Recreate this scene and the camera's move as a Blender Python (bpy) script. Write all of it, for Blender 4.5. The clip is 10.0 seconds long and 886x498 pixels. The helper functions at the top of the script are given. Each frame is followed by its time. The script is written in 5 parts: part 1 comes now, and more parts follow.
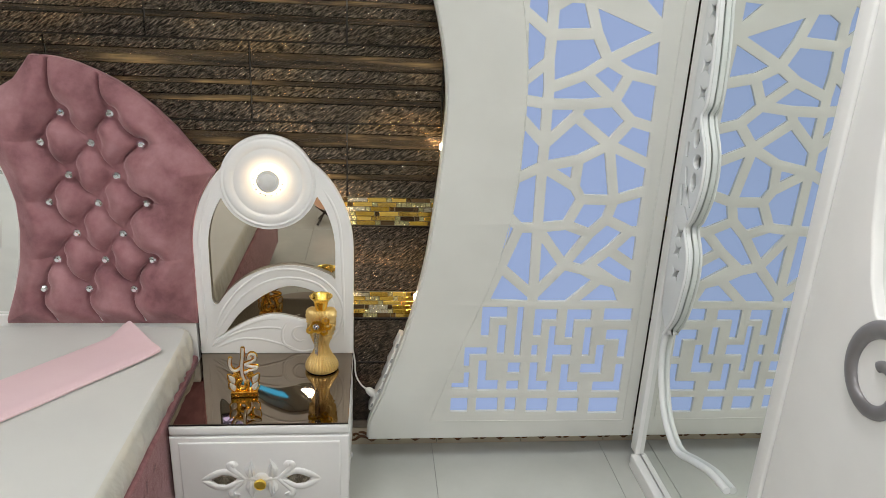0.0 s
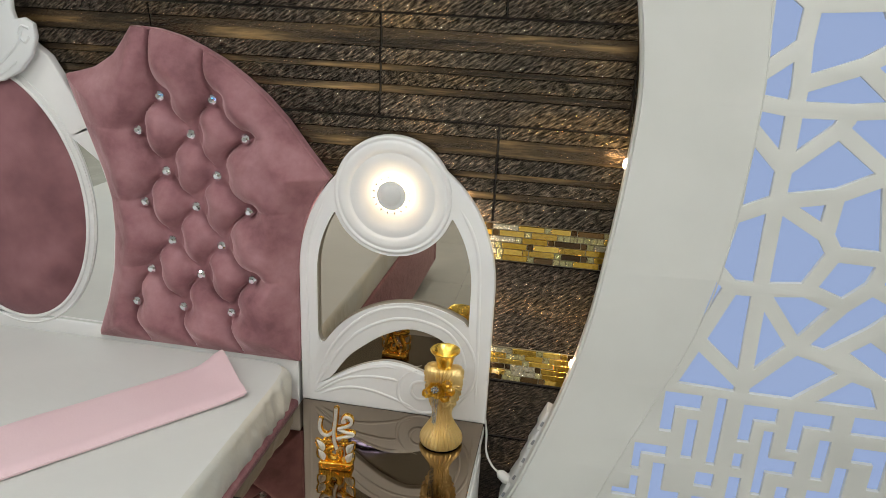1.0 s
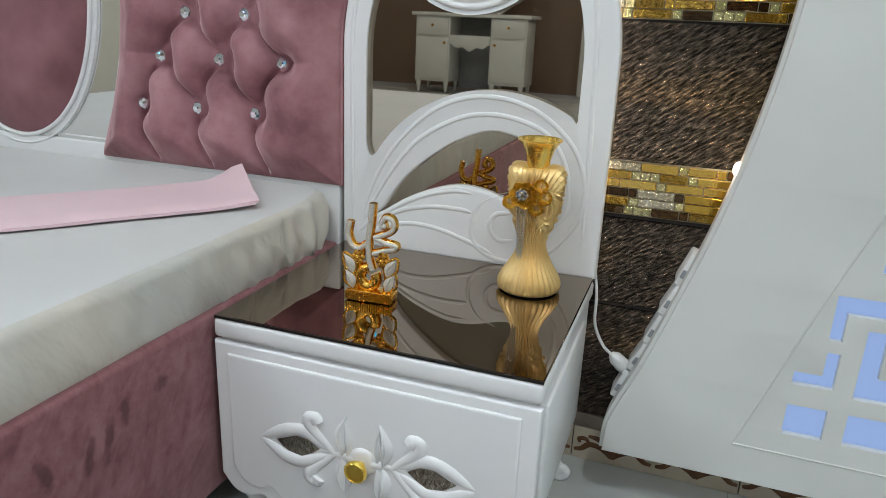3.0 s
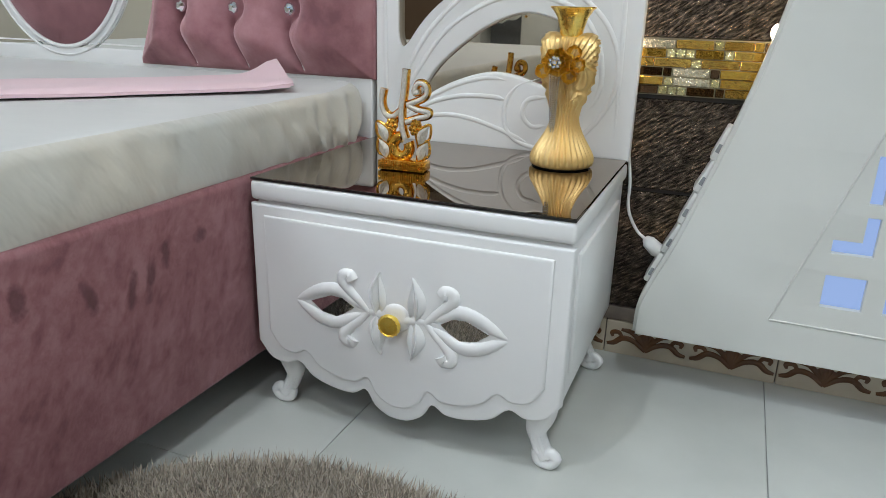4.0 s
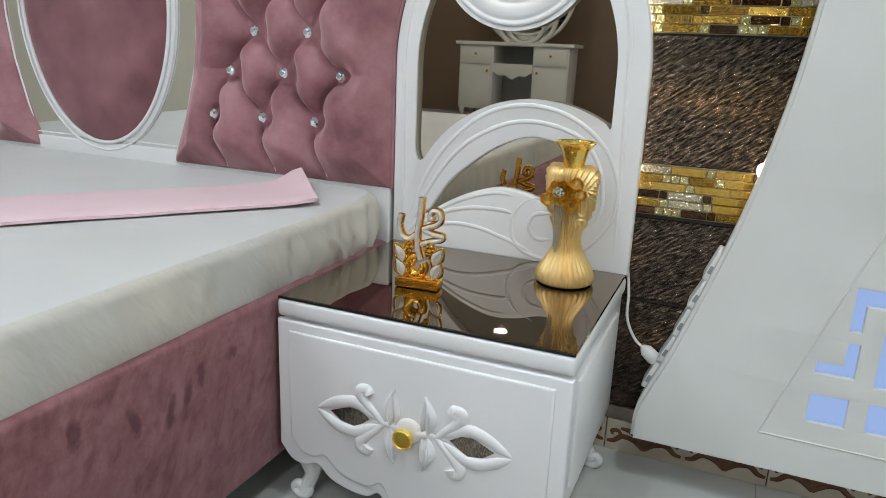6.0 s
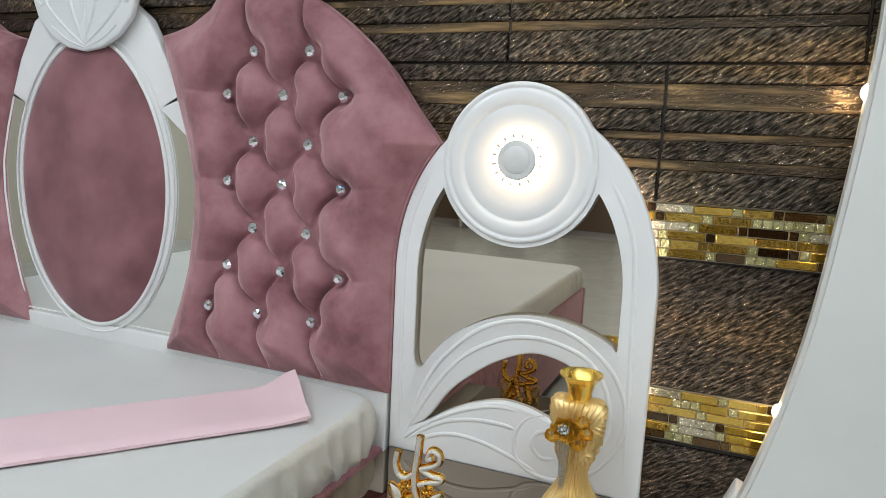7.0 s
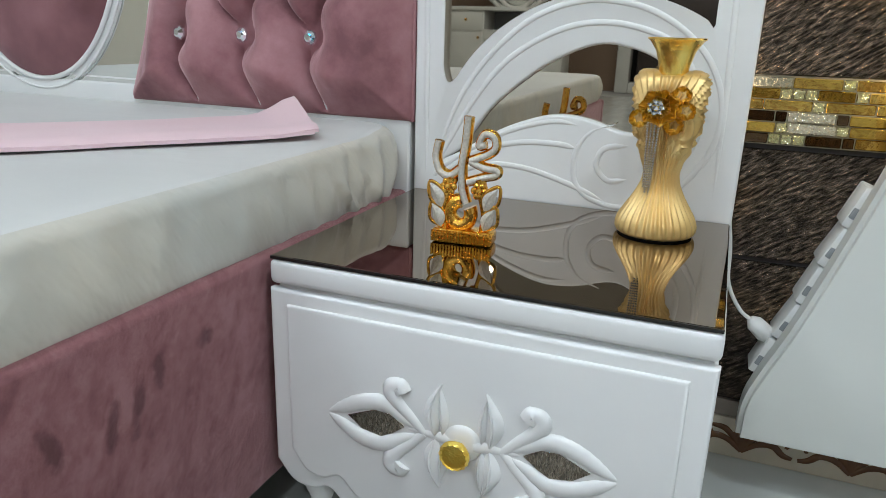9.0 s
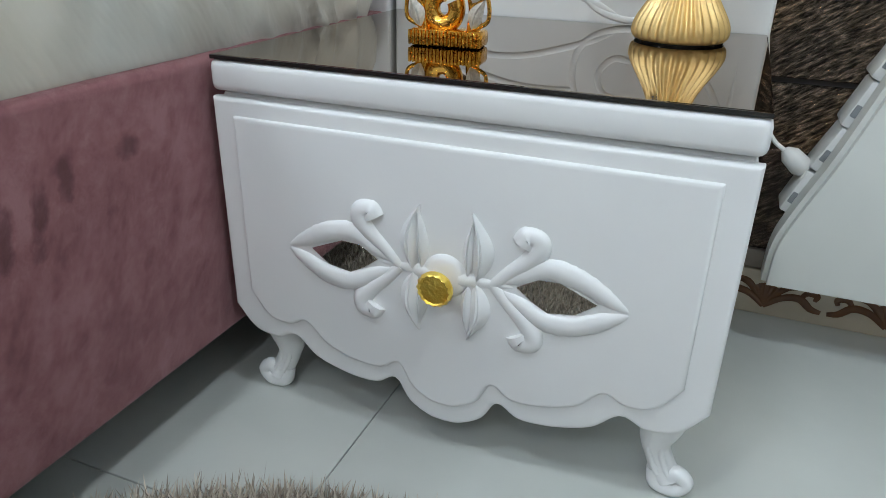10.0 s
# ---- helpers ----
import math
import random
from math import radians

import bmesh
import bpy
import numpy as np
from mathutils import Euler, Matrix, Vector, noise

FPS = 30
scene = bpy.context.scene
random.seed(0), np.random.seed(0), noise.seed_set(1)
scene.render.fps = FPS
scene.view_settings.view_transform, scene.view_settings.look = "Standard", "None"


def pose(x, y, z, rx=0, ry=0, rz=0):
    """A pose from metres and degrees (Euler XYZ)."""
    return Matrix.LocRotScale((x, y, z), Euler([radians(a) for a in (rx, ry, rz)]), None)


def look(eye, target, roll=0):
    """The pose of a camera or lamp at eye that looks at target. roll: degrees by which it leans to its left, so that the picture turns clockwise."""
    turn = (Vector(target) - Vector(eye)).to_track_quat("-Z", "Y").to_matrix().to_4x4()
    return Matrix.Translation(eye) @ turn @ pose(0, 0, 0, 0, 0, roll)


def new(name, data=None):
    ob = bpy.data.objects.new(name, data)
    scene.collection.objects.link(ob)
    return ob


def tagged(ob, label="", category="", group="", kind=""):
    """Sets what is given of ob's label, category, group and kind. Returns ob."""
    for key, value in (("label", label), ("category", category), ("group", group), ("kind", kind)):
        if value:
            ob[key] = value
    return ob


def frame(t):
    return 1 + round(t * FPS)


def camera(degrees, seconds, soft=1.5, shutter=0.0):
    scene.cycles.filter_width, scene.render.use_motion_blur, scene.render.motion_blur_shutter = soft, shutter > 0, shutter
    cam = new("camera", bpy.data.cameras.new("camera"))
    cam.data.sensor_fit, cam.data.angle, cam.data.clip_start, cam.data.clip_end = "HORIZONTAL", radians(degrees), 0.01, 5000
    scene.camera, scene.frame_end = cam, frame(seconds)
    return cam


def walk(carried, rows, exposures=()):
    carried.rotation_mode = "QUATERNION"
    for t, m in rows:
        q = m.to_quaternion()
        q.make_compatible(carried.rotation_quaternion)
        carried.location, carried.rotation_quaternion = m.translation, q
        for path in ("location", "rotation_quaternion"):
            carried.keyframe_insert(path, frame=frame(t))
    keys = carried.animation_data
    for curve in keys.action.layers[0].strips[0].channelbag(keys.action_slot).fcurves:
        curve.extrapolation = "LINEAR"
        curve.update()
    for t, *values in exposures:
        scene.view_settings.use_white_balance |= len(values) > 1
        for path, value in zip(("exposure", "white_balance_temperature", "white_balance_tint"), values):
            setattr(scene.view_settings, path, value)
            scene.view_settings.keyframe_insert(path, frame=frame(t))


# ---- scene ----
cam = camera(64.0, 10.0, soft=0.5)
PATH = [
    (0, (0.143, 0.264, 1.755), (0.34, 2.135, 1.076), 2.7),
    (0.5, (0.208, 0.562, 1.645), (0.108, 2.444, 0.976), 2.8),
    (1, (0.234, 0.904, 1.625), (-0.087, 2.76, 0.953), 2.7),
    (1.5, (0.227, 1.321, 1.539), (-0.245, 3.145, 0.87), 2.7),
    (2, (0.213, 1.432, 1.415), (-0.361, 3.225, 0.74), 2.7),
    (2.5, (0.225, 1.387, 1.185), (-0.387, 3.172, 0.521), 2.4),
    (3, (0.223, 1.327, 0.929), (-0.401, 3.124, 0.312), 2.5),
    (3.2, (0.229, 1.309, 0.854), (-0.413, 3.101, 0.242), 2.2),
    (4.3, (0.257, 1.247, 0.721), (-0.456, 2.994, 0.058), 1.7),
    (4.5, (0.258, 1.238, 0.746), (-0.459, 2.982, 0.078), 1.8),
    (5, (0.27, 1.211, 0.815), (-0.46, 2.952, 0.153), 1.8),
    (6.3, (0.261, 1.202, 0.984), (-0.481, 2.987, 0.468), 2.4),
    (6.5, (0.255, 1.235, 1.081), (-0.496, 3.021, 0.586), 2.1),
    (7, (0.21, 1.3, 1.146), (-0.558, 3.123, 0.849), 2.8),
    (7.5, (0.103, 1.389, 1.25), (-0.663, 3.222, 1.022), 2.8),
    (8, (0.027, 1.496, 1.061), (-0.686, 3.348, 0.818), 2.7),
    (8.5, (0.043, 1.518, 0.835), (-0.673, 3.358, 0.515), 2.2),
    (9, (0.042, 1.487, 0.735), (-0.649, 3.267, 0.141), 1.8),
    (9.5, (0.053, 1.494, 0.681), (-0.617, 3.22, -0.074), 1.6),
    (10, (0.031, 1.602, 0.585), (-0.63, 3.286, -0.269), 1.3),
]
walk(cam, [(t, look(eye, target, roll)) for t, eye, target, roll in PATH],
     [(0, -0.40, 6880, 14), (1.5, -0.42, 6720, 12), (3.0, -0.38, 6120, 11), (4.5, -0.24, 6120, 11), (6.5, -0.27, 6200, 12), (8.0, -0.19, 6120, 9), (10.0, -0.31, 5920, 9)])

# ---- light ----
world = bpy.data.worlds.new("world")
scene.world = world
world.use_nodes = True
world.node_tree.nodes["Background"].inputs[0].default_value = (0.75, 0.85, 1.0, 1)
world.node_tree.nodes["Background"].inputs[1].default_value = 0.15
scene.view_settings.exposure = 0.0


def area_lamp(name, m, size, watts, colour, spread=180):
    li = bpy.data.lights.new(name, "AREA")
    li.shape, li.size, li.energy, li.color, li.spread = "DISK", size, watts, colour, radians(spread)
    ob = new(name, li)
    ob.matrix_world = m
    return tagged(ob, "recessed white ceiling downlight glow", "lamp", "ceiling downlights", "structure")


DOWNLIGHTS = [(-0.55, 0.9), (0.75, 1.5), (-2.0, 1.4), (-0.5, -1.05), (-2.6, -1.2), (0.6, -0.4), (-2.4, -3.9), (-0.2, -3.6)]
for x, y in DOWNLIGHTS:
    area_lamp("downlight_glow", look((x, y, 2.93), (x, y, 0)), 0.17, 18.5, (0.90, 0.98, 1.0))


def point_lamp(name, at, watts, colour, radius):
    li = bpy.data.lights.new(name, "POINT")
    li.energy, li.color, li.shadow_soft_size = watts, colour, radius
    ob = new(name, li)
    ob.location = at
    return tagged(ob, "small warm light source", "lamp", "", "structure")


# ---- materials ----
def material(name, colour, rough=0.5, metal=0.0, **more):
    m = bpy.data.materials.new(name)
    m.use_nodes = True
    b = m.node_tree.nodes["Principled BSDF"]
    b.inputs["Base Color"].default_value = (*colour, 1)
    b.inputs["Roughness"].default_value = rough
    b.inputs["Metallic"].default_value = metal
    for k, v in more.items():
        b.inputs[k.replace("_", " ")].default_value = v
    return m


def node(m, kind, **values):
    n = m.node_tree.nodes.new(kind)
    for k, v in values.items():
        if k in n.inputs:
            n.inputs[k].default_value = v
    return n


def link(m, a, b):
    m.node_tree.links.new(a, b)


def coords(m, scale=(1, 1, 1), turn=(0, 0, 0), space="Object"):
    """Object coordinates, turned first and then scaled, so that streaks lie askew."""
    world_space = space == "Position"
    t, p = node(m, "ShaderNodeNewGeometry" if world_space else "ShaderNodeTexCoord"), node(m, "ShaderNodeMapping")
    p.vector_type = "TEXTURE"
    p.inputs["Scale"].default_value = [1 / s for s in scale]
    p.inputs["Rotation"].default_value = [radians(a) for a in turn]
    link(m, t.outputs[space], p.inputs["Vector"])
    return p.outputs["Vector"]


def noise_of(m, vec, scale, detail=3.0, rough=0.5):
    n = node(m, "ShaderNodeTexNoise", Scale=scale, Detail=detail, Roughness=rough)
    link(m, vec, n.inputs["Vector"])
    return n.outputs["Fac"]


def ramp(m, fac, stops):
    r = node(m, "ShaderNodeValToRGB")
    e = r.color_ramp.elements
    while len(e) < len(stops):
        e.new(0.5)
    for el, (pos, col) in zip(e, stops):
        el.position, el.color = pos, (*col, 1) if len(col) == 3 else col
    link(m, fac, r.inputs["Fac"])
    return r.outputs["Color"]


def bsdf(m):
    return m.node_tree.nodes["Principled BSDF"]


def bump(m, height, strength, dist):
    b = node(m, "ShaderNodeBump", Strength=strength, Distance=dist)
    link(m, height, b.inputs["Height"])
    link(m, b.outputs["Normal"], bsdf(m).inputs["Normal"])
    return b


def grained(name, a, b, scale, rough, bump_dist=0.0, bump_scale=200.0, metal=0.0, **more):
    """Two tones mottled at a coarse scale, with a fine relief."""
    m = material(name, a, rough, metal, **more)
    v = coords(m)
    link(m, ramp(m, noise_of(m, v, scale, 4), [(0.3, a), (0.7, b)]), bsdf(m).inputs["Base Color"])
    if bump_dist:
        bump(m, noise_of(m, v, bump_scale, 2), 0.5, bump_dist)
    return m


WHITE = grained("white_lacquer", (0.80, 0.80, 0.79), (0.76, 0.76, 0.755), 6, 0.32, 0.0004, 60, Coat_Weight=0.15, Coat_Roughness=0.2)
IVORY = grained("ivory_lacquer", (0.66, 0.665, 0.63), (0.61, 0.615, 0.58), 4, 0.38, 0.0004, 40)
GREY_WHITE = grained("cool_white_lacquer", (0.74, 0.76, 0.76), (0.70, 0.72, 0.72), 5, 0.4, 0.0003, 60)

VELVET = material("pink_velvet", (0.36, 0.15, 0.155), 0.85)
v = coords(VELVET)
link(VELVET, ramp(VELVET, noise_of(VELVET, v, 6, 6, 0.62), [(0.32, (0.190, 0.078, 0.088)), (0.47, (0.310, 0.140, 0.154)), (0.66, (0.42, 0.222, 0.238))]), bsdf(VELVET).inputs["Base Color"])
bsdf(VELVET).inputs["Sheen Weight"].default_value = 0.85
bsdf(VELVET).inputs["Sheen Roughness"].default_value = 0.34
bsdf(VELVET).inputs["Sheen Tint"].default_value = (1.0, 0.72, 0.74, 1)
bump(VELVET, noise_of(VELVET, v, 28, 6, 0.6), 0.35, 0.005)

SMOOTH_VELVET = grained("smooth_pink_velvet", (0.15, 0.058, 0.066), (0.30, 0.138, 0.150), 6.5, 0.85, 0.0015, 420, Sheen_Weight=0.5, Sheen_Roughness=0.35, Sheen_Tint=(1.0, 0.72, 0.76, 1))
RAIL_X = -0.503        # outer face of the bed rail
MARKS = [(1.964, 0.326, 14, 0.034, 0.011), (2.0, 0.342, 14, 0.036, 0.012), (2.034, 0.364, 8, 0.022, 0.01), (2.112, 0.371, 0, 0.014, 0.013), (1.893, 0.343, -12, 0.03, 0.012), (1.789, 0.381, -8, 0.026, 0.014)]
RAIL_VELVET = material("bed_rail_velvet", (0.34, 0.14, 0.145), 0.85)
v = coords(RAIL_VELVET)
big = noise_of(RAIL_VELVET, v, 17, 8, 0.76)
brush = noise_of(RAIL_VELVET, coords(RAIL_VELVET, (1, 34, 20), (-28, 0, 0)), 1.0, 3, 0.6)
mix = node(RAIL_VELVET, "ShaderNodeMath")
mix.operation = "MINIMUM"
link(RAIL_VELVET, big, mix.inputs[0])
link(RAIL_VELVET, brush, mix.inputs[1])
nap = ramp(RAIL_VELVET, mix.outputs[0], [(0.18, (0.15, 0.055, 0.061)), (0.32, (0.205, 0.080, 0.087)), (0.46, (0.275, 0.118, 0.126)), (0.58, (0.335, 0.162, 0.172))])
# strokes where a finger has brushed the nap the other way: y, z, slant, length, width
warp_mark = noise_of(RAIL_VELVET, v, 38, 3, 0.6)
for my, mz, slant, long_, wide_ in MARKS:
    p = node(RAIL_VELVET, "ShaderNodeMapping")
    p.vector_type = "TEXTURE"
    p.inputs["Location"].default_value = (RAIL_X, my, mz)
    p.inputs["Rotation"].default_value = (radians(-slant), 0, 0)
    p.inputs["Scale"].default_value = (1, 2.1 * wide_, 2.1 * long_)
    link(RAIL_VELVET, v, p.inputs["Vector"])
    far_off = node(RAIL_VELVET, "ShaderNodeVectorMath")
    far_off.operation = "LENGTH"
    link(RAIL_VELVET, p.outputs["Vector"], far_off.inputs[0])
    ragged = node(RAIL_VELVET, "ShaderNodeMath")
    link(RAIL_VELVET, far_off.outputs["Value"], ragged.inputs[0])
    link(RAIL_VELVET, warp_mark, ragged.inputs[1])
    blend = node(RAIL_VELVET, "ShaderNodeMix")
    blend.data_type, blend.blend_type = "RGBA", "MIX"
    link(RAIL_VELVET, ramp(RAIL_VELVET, ragged.outputs[0], [(0.0, (0.70,) * 3), (1.0, (0.0,) * 3)]), blend.inputs[0])
    blend_ramp = blend.inputs[0].links[0].from_node.color_ramp.elements
    blend_ramp[0].position, blend_ramp[1].position = 0.72, 0.99
    link(RAIL_VELVET, nap, blend.inputs[6])
    blend.inputs[7].default_value = (0.085, 0.026, 0.030, 1)
    nap = blend.outputs[2]
link(RAIL_VELVET, nap, bsdf(RAIL_VELVET).inputs["Base Color"])
bsdf(RAIL_VELVET).inputs["Sheen Weight"].default_value = 0.5
bsdf(RAIL_VELVET).inputs["Sheen Roughness"].default_value = 0.3
bsdf(RAIL_VELVET).inputs["Sheen Tint"].default_value = (1.0, 0.72, 0.74, 1)
bump(RAIL_VELVET, noise_of(RAIL_VELVET, v, 60, 8, 0.78), 0.6, 0.004)

DRAPE = grained("cream_satin_drape", (0.64, 0.595, 0.50), (0.545, 0.555, 0.52), 3.5, 0.36, Sheen_Weight=0.2)
bump(DRAPE, noise_of(DRAPE, coords(DRAPE, (9, 11, 4), (32, 0, 0)), 1.0, 4, 0.55), 0.9, 0.018)
SHEET = grained("white_sheet", (0.64, 0.645, 0.62), (0.59, 0.595, 0.575), 3, 0.5, Sheen_Weight=0.2)
bump(SHEET, noise_of(SHEET, coords(SHEET, (4, 7, 4)), 1.0, 4, 0.55), 0.35, 0.010)
PINK_CLOTH = grained("pale_pink_cloth", (0.78, 0.575, 0.605), (0.73, 0.52, 0.555), 5, 0.8, 0.0008, 160, Sheen_Weight=0.3)

# glazed bronze relief tiles of the wall
def relief_glaze(name, tones):
    """Metallic glaze on a rough slanting hatch; shade and glints of the hatch are painted into its colour."""
    m = material(name, tones[1], 0.25, 0.8)
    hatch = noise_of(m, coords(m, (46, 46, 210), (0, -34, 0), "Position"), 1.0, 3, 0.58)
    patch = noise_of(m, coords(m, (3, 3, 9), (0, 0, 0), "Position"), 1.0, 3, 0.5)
    hatch_shade = node(m, "ShaderNodeMix")
    hatch_shade.data_type, hatch_shade.blend_type, hatch_shade.clamp_result = "RGBA", "MULTIPLY", False
    hatch_shade.inputs[0].default_value = 1.0
    link(m, ramp(m, patch, list(zip((0.30, 0.5, 0.70), tones))), hatch_shade.inputs[6])
    # colour darkened in the hollows as shade, raised on the ridges as glints
    link(m, ramp(m, hatch, [(0.37, (0.12,) * 3), (0.52, (0.70,) * 3), (0.66, (2.1,) * 3)]), hatch_shade.inputs[7])
    link(m, hatch_shade.outputs[2], bsdf(m).inputs["Base Color"])
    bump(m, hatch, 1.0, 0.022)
    link(m, ramp(m, noise_of(m, coords(m), 70, 3), [(0.3, (0.10,) * 3), (0.7, (0.22,) * 3)]), bsdf(m).inputs["Roughness"])
    return m


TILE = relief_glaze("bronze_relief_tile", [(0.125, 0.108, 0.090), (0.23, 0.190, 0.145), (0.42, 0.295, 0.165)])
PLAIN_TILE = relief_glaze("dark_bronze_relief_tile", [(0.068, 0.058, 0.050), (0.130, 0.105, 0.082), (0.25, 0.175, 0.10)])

FLAT_TILE = material("smooth_bronze_glaze", (0.06, 0.045, 0.035), 0.10, 0.7)
tone = ramp(FLAT_TILE, noise_of(FLAT_TILE, coords(FLAT_TILE, (2.5, 2.5, 30), (0, 0, 0), "Position"), 1.0, 4, 0.65), [(0.36, (0.035, 0.028, 0.022)), (0.54, (0.12, 0.082, 0.048)), (0.70, (0.42, 0.27, 0.12))])
link(FLAT_TILE, tone, bsdf(FLAT_TILE).inputs["Base Color"])
bump(FLAT_TILE, noise_of(FLAT_TILE, coords(FLAT_TILE, (70, 70, 160), (0, -20, 0), "Position"), 1.0, 3), 0.9, 0.0045)
GROUT = grained("dark_grout", (0.05, 0.045, 0.04), (0.07, 0.06, 0.055), 20, 0.8)


def mosaic(name, a, b, rough, metal, **more):
    m = material(name, a, rough, metal, **more)
    o = node(m, "ShaderNodeObjectInfo")
    mixed = ramp(m, o.outputs["Random"], [(0.0, a), (1.0, b)])
    link(m, mixed, bsdf(m).inputs["Base Color"])
    bump(m, noise_of(m, coords(m), 90, 3), 0.5, 0.002)
    return m


MOSAICS = [mosaic("gold_leaf_glass", (0.60, 0.37, 0.045), (0.82, 0.55, 0.12), 0.16, 0.95, Coat_Weight=0.6),
           mosaic("brown_mirror_glass", (0.07, 0.034, 0.010), (0.20, 0.105, 0.030), 0.07, 0.9, Coat_Weight=0.6),
           mosaic("crystal_glass", (0.42, 0.40, 0.17), (0.74, 0.68, 0.38), 0.10, 0.85, Coat_Weight=0.8),
           mosaic("silver_marbled_glass", (0.42, 0.38, 0.27), (0.60, 0.55, 0.42), 0.2, 0.8, Coat_Weight=0.5)]
for m in MOSAICS[2:]:
    bump(m, noise_of(m, coords(m, space="Position"), 160, 3), 1.0, 0.006)
MOSAIC_BED = grained("mosaic_bed", (0.34, 0.30, 0.20), (0.26, 0.22, 0.15), 40, 0.5, metal=0.3)

FLOOR = material("porcelain_floor", (0.60, 0.62, 0.59), 0.12)
v = coords(FLOOR)
link(FLOOR, ramp(FLOOR, noise_of(FLOOR, v, 2.2, 6, 0.6), [(0.3, (0.475, 0.487, 0.455)), (0.7, (0.56, 0.572, 0.535))]), bsdf(FLOOR).inputs["Base Color"])
link(FLOOR, ramp(FLOOR, noise_of(FLOOR, v, 9, 4), [(0.3, (0.10,) * 3), (0.75, (0.24,) * 3)]), bsdf(FLOOR).inputs["Roughness"])
JOINT = grained("grey_joint", (0.40, 0.40, 0.385), (0.34, 0.34, 0.33), 30, 0.7)

BRONZE_MIRROR = material("bronze_mirror", (0.52, 0.47, 0.40), 0.015, 1.0)
SILVER_MIRROR = material("silver_mirror", (0.86, 0.88, 0.86), 0.012, 1.0)
DARK_GLASS = material("smoked_bronze_glass", (0.285, 0.232, 0.18), 0.02, 1.0)
BLACK = material("black_edge", (0.012, 0.011, 0.01), 0.25)
GOLD = grained("polished_gold", (0.98, 0.60, 0.13), (0.84, 0.43, 0.05), 30, 0.15, 0.0030, 140, 1.0)
PALE_GOLD = grained("pale_polished_gold", (1.0, 0.76, 0.22), (1.0, 0.66, 0.13), 40, 0.27, 0.0012, 170, 1.0)
PETAL_GOLD = grained("bright_gold_leaf", (1.0, 0.76, 0.16), (0.98, 0.60, 0.07), 60, 0.30, 0.0028, 220, 0.88)
VASE_GOLD = grained("champagne_gold_glaze", (0.82, 0.61, 0.27), (0.70, 0.47, 0.17), 14, 0.30, 0.0010, 300, 0.62)
GLITTER = grained("white_glitter", (0.72, 0.68, 0.61), (0.50, 0.46, 0.40), 300, 0.35, 0.002, 500, 0.2)
CRYSTAL = material("clear_crystal", (0.80, 0.84, 0.88), 0.04, 0.95)
PLASTIC = grained("white_plastic", (0.72, 0.72, 0.70), (0.66, 0.66, 0.64), 20, 0.4)
GREY = grained("grey_clip", (0.26, 0.27, 0.28), (0.22, 0.23, 0.24), 30, 0.5)
SILVER_PAINT = grained("silver_grey_paint", (0.27, 0.26, 0.27), (0.20, 0.19, 0.20), 12, 0.35, metal=0.4)
RUG = material("taupe_rug_yarn", (0.42, 0.36, 0.28), 0.8, Sheen_Weight=0.4)
link(RUG, ramp(RUG, node(RUG, "ShaderNodeNewGeometry").outputs["Random Per Island"], [(0.0, (0.20, 0.165, 0.125)), (0.5, (0.41, 0.35, 0.275)), (1.0, (0.62, 0.55, 0.45))]), bsdf(RUG).inputs["Base Color"])
BROWN_WALL = grained("brown_wall_paint", (0.22, 0.15, 0.10), (0.19, 0.13, 0.09), 1.5, 0.7, 0.001, 90)
PALE_WALL = grained("cream_wall_paint", (0.60, 0.55, 0.45), (0.55, 0.50, 0.41), 1.5, 0.7, 0.001, 90)
CEILING = grained("ceiling_paint", (0.82, 0.81, 0.79), (0.78, 0.77, 0.75), 1.2, 0.85)
DARK_WOOD = grained("dark_brown_furniture", (0.055, 0.04, 0.035), (0.035, 0.027, 0.024), 9, 0.35)


def glow(name, colour, strength):
    m = material(name, (0, 0, 0), 0.5)
    bsdf(m).inputs["Emission Color"].default_value = (*colour, 1)
    bsdf(m).inputs["Emission Strength"].default_value = strength
    return m


LED_WARM = glow("warm_led", (1.0, 0.80, 0.55), 14)
LED_RING = glow("led_ring", (1.0, 0.74, 0.44), 24)
LED_STRIP = glow("warm_led_strip", (1.0, 0.84, 0.68), 18)
LIGHT_BOX = glow("blue_white_light_box", (0.44, 0.61, 1.0), 0.84)
BLUE_STRIP = glow("blue_led_strip", (0.05, 0.45, 1.0), 7)
DOWNLIGHT = glow("downlight_lens", (1.0, 0.97, 0.92), 62)
LEAF_GLOW = glow("lilac_light_panel", (0.45, 0.50, 1.0), 9)
MOON = glow("moon_lamp_glow", (1.0, 0.62, 0.42), 0.9)


# ---- geometry helpers ----
def mesh_of(bm, name="mesh"):
    me = bpy.data.meshes.new(name)
    bm.to_mesh(me)
    bm.free()
    return me


def part(name, shape, mat, parent=None, label="", smooth=None):
    """One mesh object, from a bmesh or a mesh, under a thing or part."""
    me = mesh_of(shape, name) if isinstance(shape, bmesh.types.BMesh) else shape
    if mat and not me.materials:
        me.materials.append(mat)
    if smooth is not None:
        for p in me.polygons:
            p.use_smooth = True
        me.set_sharp_from_angle(angle=radians(smooth))
    ob = new(name, me)
    if parent:
        ob.parent = parent
    return tagged(ob, label)


def thing(name, label, category, at=(0, 0, 0), group="", kind=""):
    ob = new(name)
    ob.location = at
    ob.empty_display_size = 0.05
    bpy.context.view_layer.update()
    return tagged(ob, label, category, group, kind)


